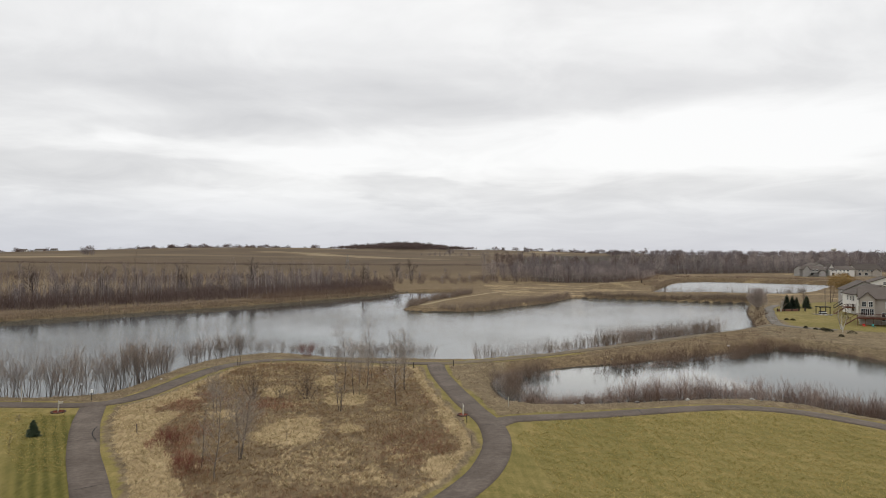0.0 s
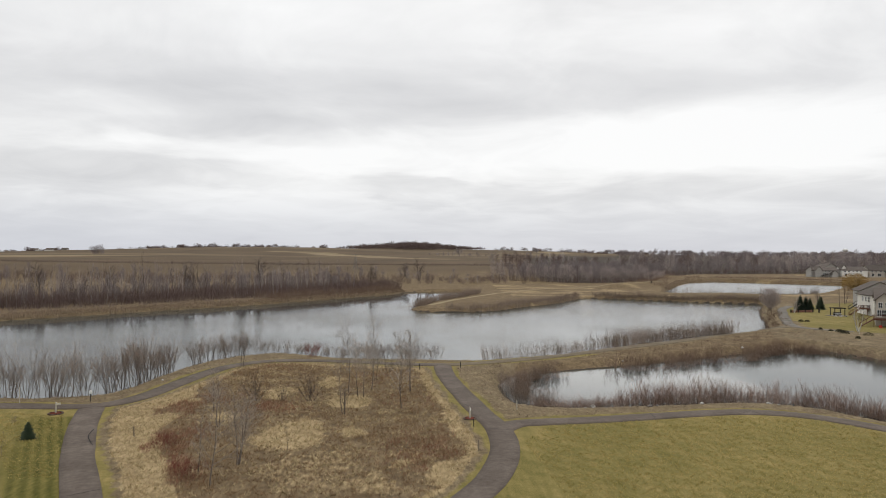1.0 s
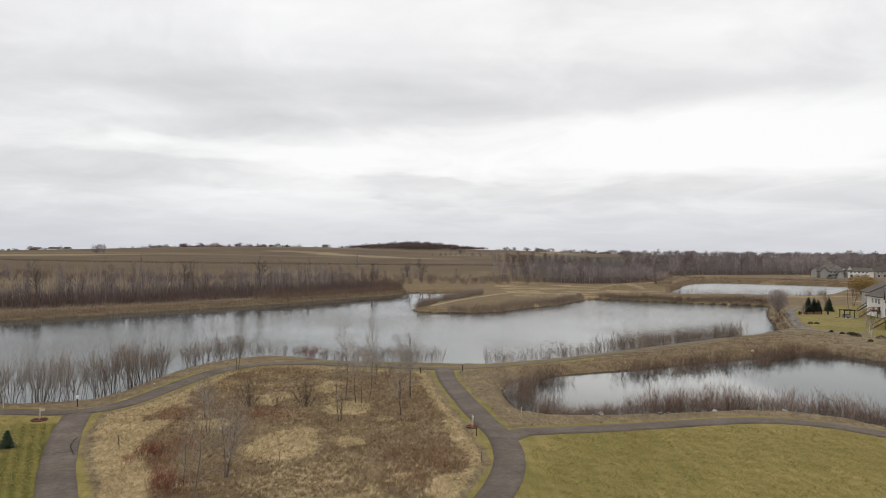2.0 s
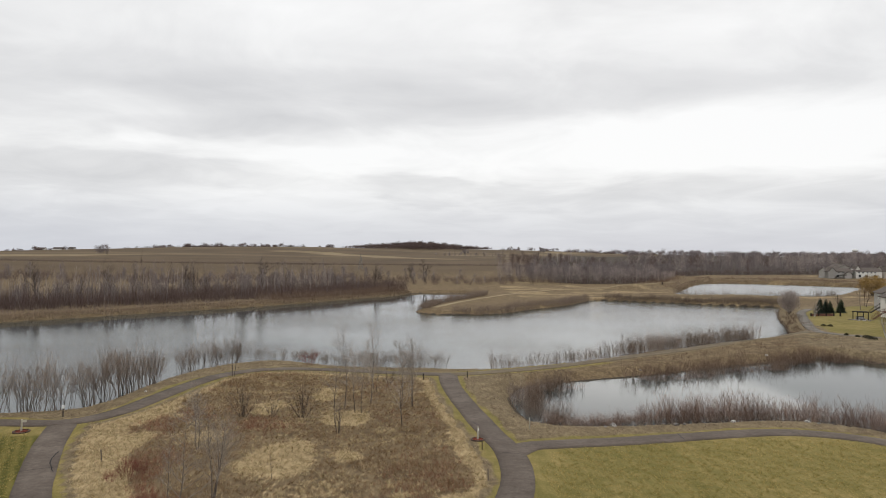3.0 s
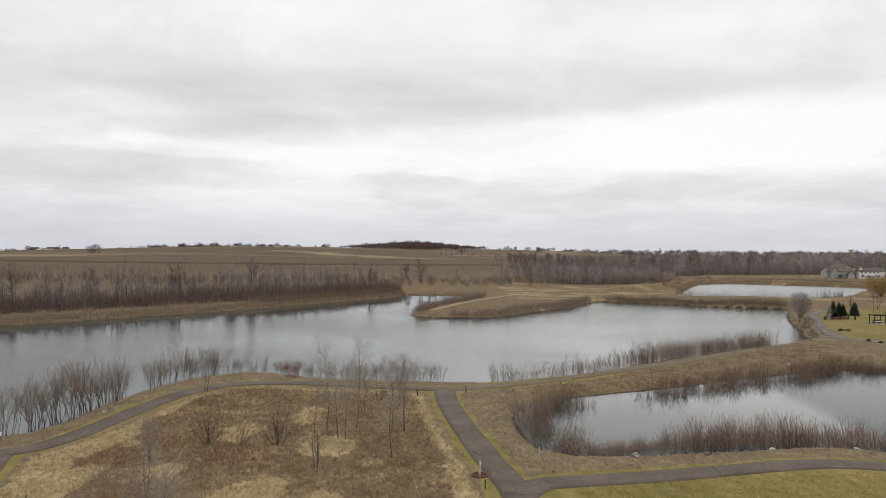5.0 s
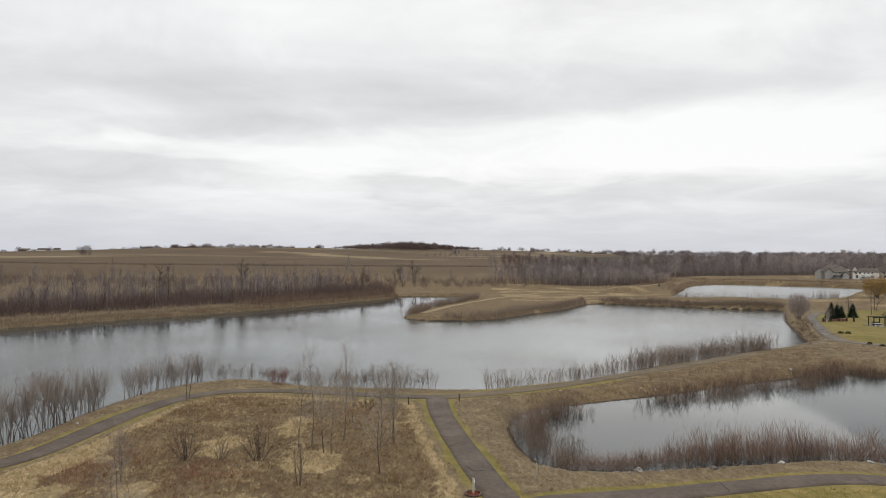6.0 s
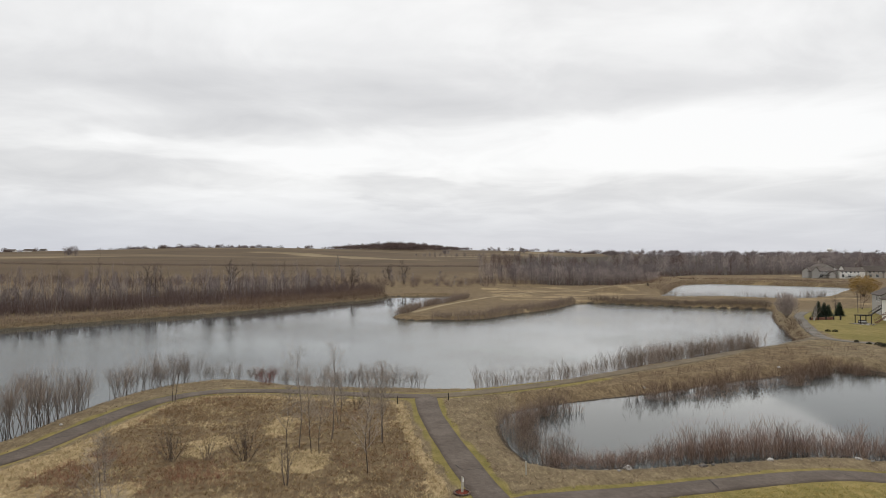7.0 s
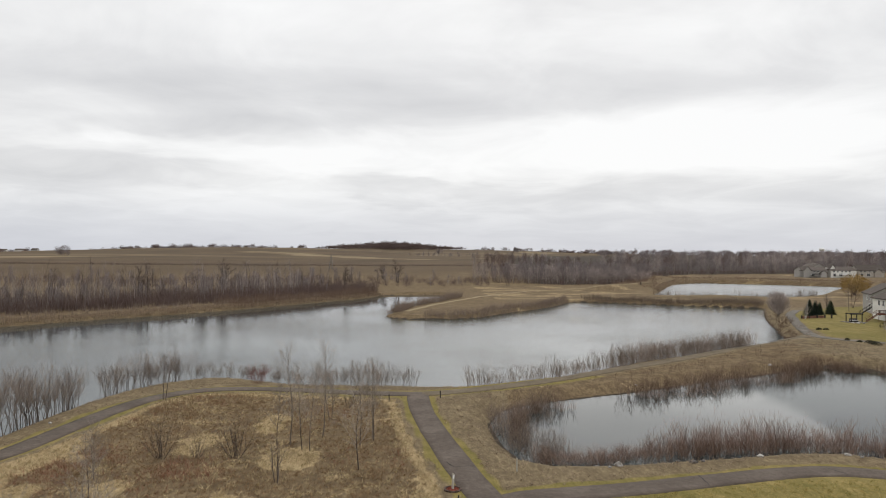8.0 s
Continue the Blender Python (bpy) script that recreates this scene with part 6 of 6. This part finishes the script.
def gardens():
    g = "evergreens in the garden"
    spruce("spruce_tree", 119.5, 208, 4.8, 3.4, 21, "dark green garden spruce, broad and dense", g)
    spruce("spruce_tree", 122.2, 209.5, 4.4, 2.6, 24, "dark green garden spruce beside the others", g)
    spruce("spruce_tree", 124.4, 211, 3.7, 2.7, 22, "small dark green garden spruce", g)
    spruce("spruce_tree", 128.4, 212, 4.3, 3.2, 23, "dark green garden spruce on the lawn", g)
    top = new("willow_tree")
    top.matrix_basis = pose(107.6, 203.6, height_at(107.6, 203.6))
    link("trunk", shrub(801, 4.4, 9, 0.4, 0.07, 3, 0.36, 1).mesh("trunk"), M_BARK, top)
    link("twig_crown", mesh_arrays("twig_crown", *oval_crown(803, 6.6, 5.4, 3000, 0.9, 0.0, 0.030)), M_WOODS_PALE, top)
    tagged(top, "rounded bare willow at the lake corner", "tree")
    tree_thing("birch_tree", 802, 97.3, 146.4, 5.6, 0.10, "white-stemmed bare birch on the lawn", M_BIRCH, M_PALEBARK, depth=2, kids=3, clear=0.3, spread=(20, 45), stems=4, lean=0.2, min_r=0.018)
    tree_thing("birch_tree", 803, 111.3, 197, 4.6, 0.09, "leaning white-stemmed bare tree by the spruces", M_BIRCH, M_PALEBARK, depth=3, kids=3, clear=0.2, spread=(25, 55), stems=4, lean=0.25, min_r=0.02)
    tree_thing("garden_tree", 804, 141, 222, 8.4, 0.14, "tall thin bare tree behind the garden", depth=3, kids=3, clear=0.35, spread=(15, 35), min_r=0.025)
    tree_thing("garden_tree", 805, 131, 217, 7.0, 0.11, "bare rounded tree behind the spruces", depth=3, kids=4, clear=0.3, spread=(20, 45), stems=2, min_r=0.022)
    tree_thing("garden_tree", 809, 117.5, 167, 4.4, 0.09, "bare brown ornamental tree by the house", M_BARK, M_REDTWIG, depth=3, kids=4, clear=0.25, spread=(20, 45), stems=2, min_r=0.02)
    tree_thing("garden_tree", 808, 152, 236, 7.5, 0.12, "bare red-brown tree beside the houses", M_BARK, M_REDTWIG, depth=3, kids=4, clear=0.25, spread=(20, 45), stems=2, min_r=0.03)
    top = new("golden_willow")
    top.matrix_basis = pose(199, 302, height_at(199, 302))
    link("trunk", shrub(806, 5.5, 4, 0.4, 0.28, 3, 0.5, 1).mesh("trunk"), M_BARK, top)
    link("twig_crown", mesh_arrays("twig_crown", *oval_crown(807, 9.4, 10.5, 4200, 1.3, 0.6)), M_GOLD, top)
    tagged(top, "golden willow, dense bare yellow twigs by the pond", "tree")
    for k, (x, y, r, h) in enumerate([(91.1, 150.3, 0.45, 0.5), (91.8, 147.6, 0.5, 0.35), (92.8, 146.2, 0.8, 0.6), (92.5, 144.8, 0.8, 0.65), (92.3, 143.4, 0.9, 0.7), (97.6, 169.6, 0.6, 0.5), (98.9, 169.0, 0.6, 0.5), (89.0, 134.0, 0.5, 0.5), (116, 173.5, 0.9, 1.6), (94.6, 139.0, 1.0, 0.7)]):
        low_bush(x, y, r, h, 860 + k, "low dark clipped bush in the garden lawn")
    # pergola with a seat on a paved terrace
    x, y = 118.6, 187.6
    z = height_at(x, y)
    patio = bmesh.new()
    for i in range(8):
        for j in range(6):
            box(patio, -2.5 + i * 0.62, -1.9 + j * 0.62, -0.1, -2.5 + i * 0.62 + 0.6, -1.9 + j * 0.62 + 0.6, 0.07)
    pt = new("terrace")
    pt.matrix_basis = pose(x, y, z)
    part("pavers", patio, M_PATIO, pt)
    tagged(pt, "grey paved terrace on the lawn", "terrace")
    top = new("pergola")
    top.matrix_basis = pose(x, y, z + 0.07) @ Matrix.Diagonal((0.85, 0.85, 0.85, 1))
    for px, py in ((-1.7, -1.2), (1.7, -1.2), (1.7, 1.2), (-1.7, 1.2)):
        bm = bmesh.new()
        box(bm, px - 0.1, py - 0.1, 0, px + 0.1, py + 0.1, 2.3)
        part("post", bm, M_DARK, top)
    for py in (-1.2, 1.2):
        bm = bmesh.new()
        box(bm, -2.1, py - 0.06, 2.302, 2.1, py + 0.06, 2.5)
        part("beam", bm, M_DARK, top)
    for k in range(9):
        bm = bmesh.new()
        box(bm, -1.9 + k * 0.475 - 0.04, -1.5, 2.502, -1.9 + k * 0.475 + 0.04, 1.5, 2.6)
        part("slat", bm, M_DARK, top)
    tagged(top, "dark wooden pergola on a paved terrace", "pergola")
    seat = new("garden_sofa")
    seat.matrix_basis = pose(x + 0.1, y + 0.3, z + 0.07)
    for nm, b, m in (("base", (-1.0, -0.4, 0.0, 1.0, 0.4, 0.3), M_DARK), ("cushion", (-0.95, -0.4, 0.302, 0.95, 0.22, 0.48), M_WHITE), ("back", (-1.0, 0.24, 0.302, 1.0, 0.4, 0.85), M_PATIO)):
        bm = bmesh.new()
        box(bm, *b)
        bmesh.ops.bevel(bm, geom=bm.edges[:], offset=0.03, segments=2, affect="EDGES")
        part(nm, bm, m, seat)
    tagged(seat, "low garden sofa with pale cushions on a terrace", "sofa")
    for k, (sx, sy, s) in enumerate(((116.2, 184.6, 0.45), (117.2, 183.9, 0.5), (118.4, 183.6, 0.4))):
        boulder(sx, sy, s, M_STONE, "pale boulder edging the garden terrace", 960 + k)
    # raised bed wall
    top = new("raised_bed")
    top.matrix_basis = pose(110.6, 197.6, height_at(114, 198), 0, 0, 12)
    for row in range(4):
        for k in range(19):
            bm = bmesh.new()
            box(bm, k * 0.42 + (row % 2) * 0.2, 0.02 * row, row * 0.17, k * 0.42 + (row % 2) * 0.2 + 0.41, 0.3 + 0.02 * row, row * 0.17 + 0.165)
            part("block", bm, M_BLOCK, top)
    for k in range(4):
        bm = bmesh.new()
        box(bm, k * 2.6 - 0.1, -0.12, 0, k * 2.6 + 0.25, 0.0, 0.95)
        part("pier", bm, M_DARK, top)
    tagged(top, "low red-brown block wall round a garden bed", "wall")
    # children's chairs below the deck
    for cx, cy, m, lab in ((107.6, 153.8, M_REDPLASTIC, "red plastic children's chair on the lawn"), (109.2, 152.9, M_TEALPLASTIC, "teal plastic children's chair on the lawn")):
        ch = new("plastic_chair")
        ch.matrix_basis = pose(cx, cy, height_at(cx, cy)) @ Matrix.Diagonal((0.7, 0.7, 0.7, 1))
        for nm, b in (("seat", (-0.4, -0.4, 0.35, 0.4, 0.4, 0.42)), ("backrest", (-0.4, 0.3, 0.422, 0.4, 0.4, 1.0)), ("leg", (-0.4, -0.4, 0, -0.3, -0.3, 0.348)), ("leg", (0.3, -0.4, 0, 0.4, -0.3, 0.348)), ("leg", (-0.4, 0.3, 0, -0.3, 0.4, 0.348)), ("leg", (0.3, 0.3, 0, 0.4, 0.4, 0.348))):
            bm = bmesh.new()
            box(bm, *b)
            part(nm, bm, m, ch)
        tagged(ch, lab, "chair")
    stake("garden_post", 94.2, 141.5, 1.5, 0.14, M_PALEWOOD, "pale post standing in the garden lawn", 0)
    stake("garden_post", 119.8, 198.5, 1.3, 0.35, M_DARK, "dark covered garden stand on the lawn", 0)


gardens()
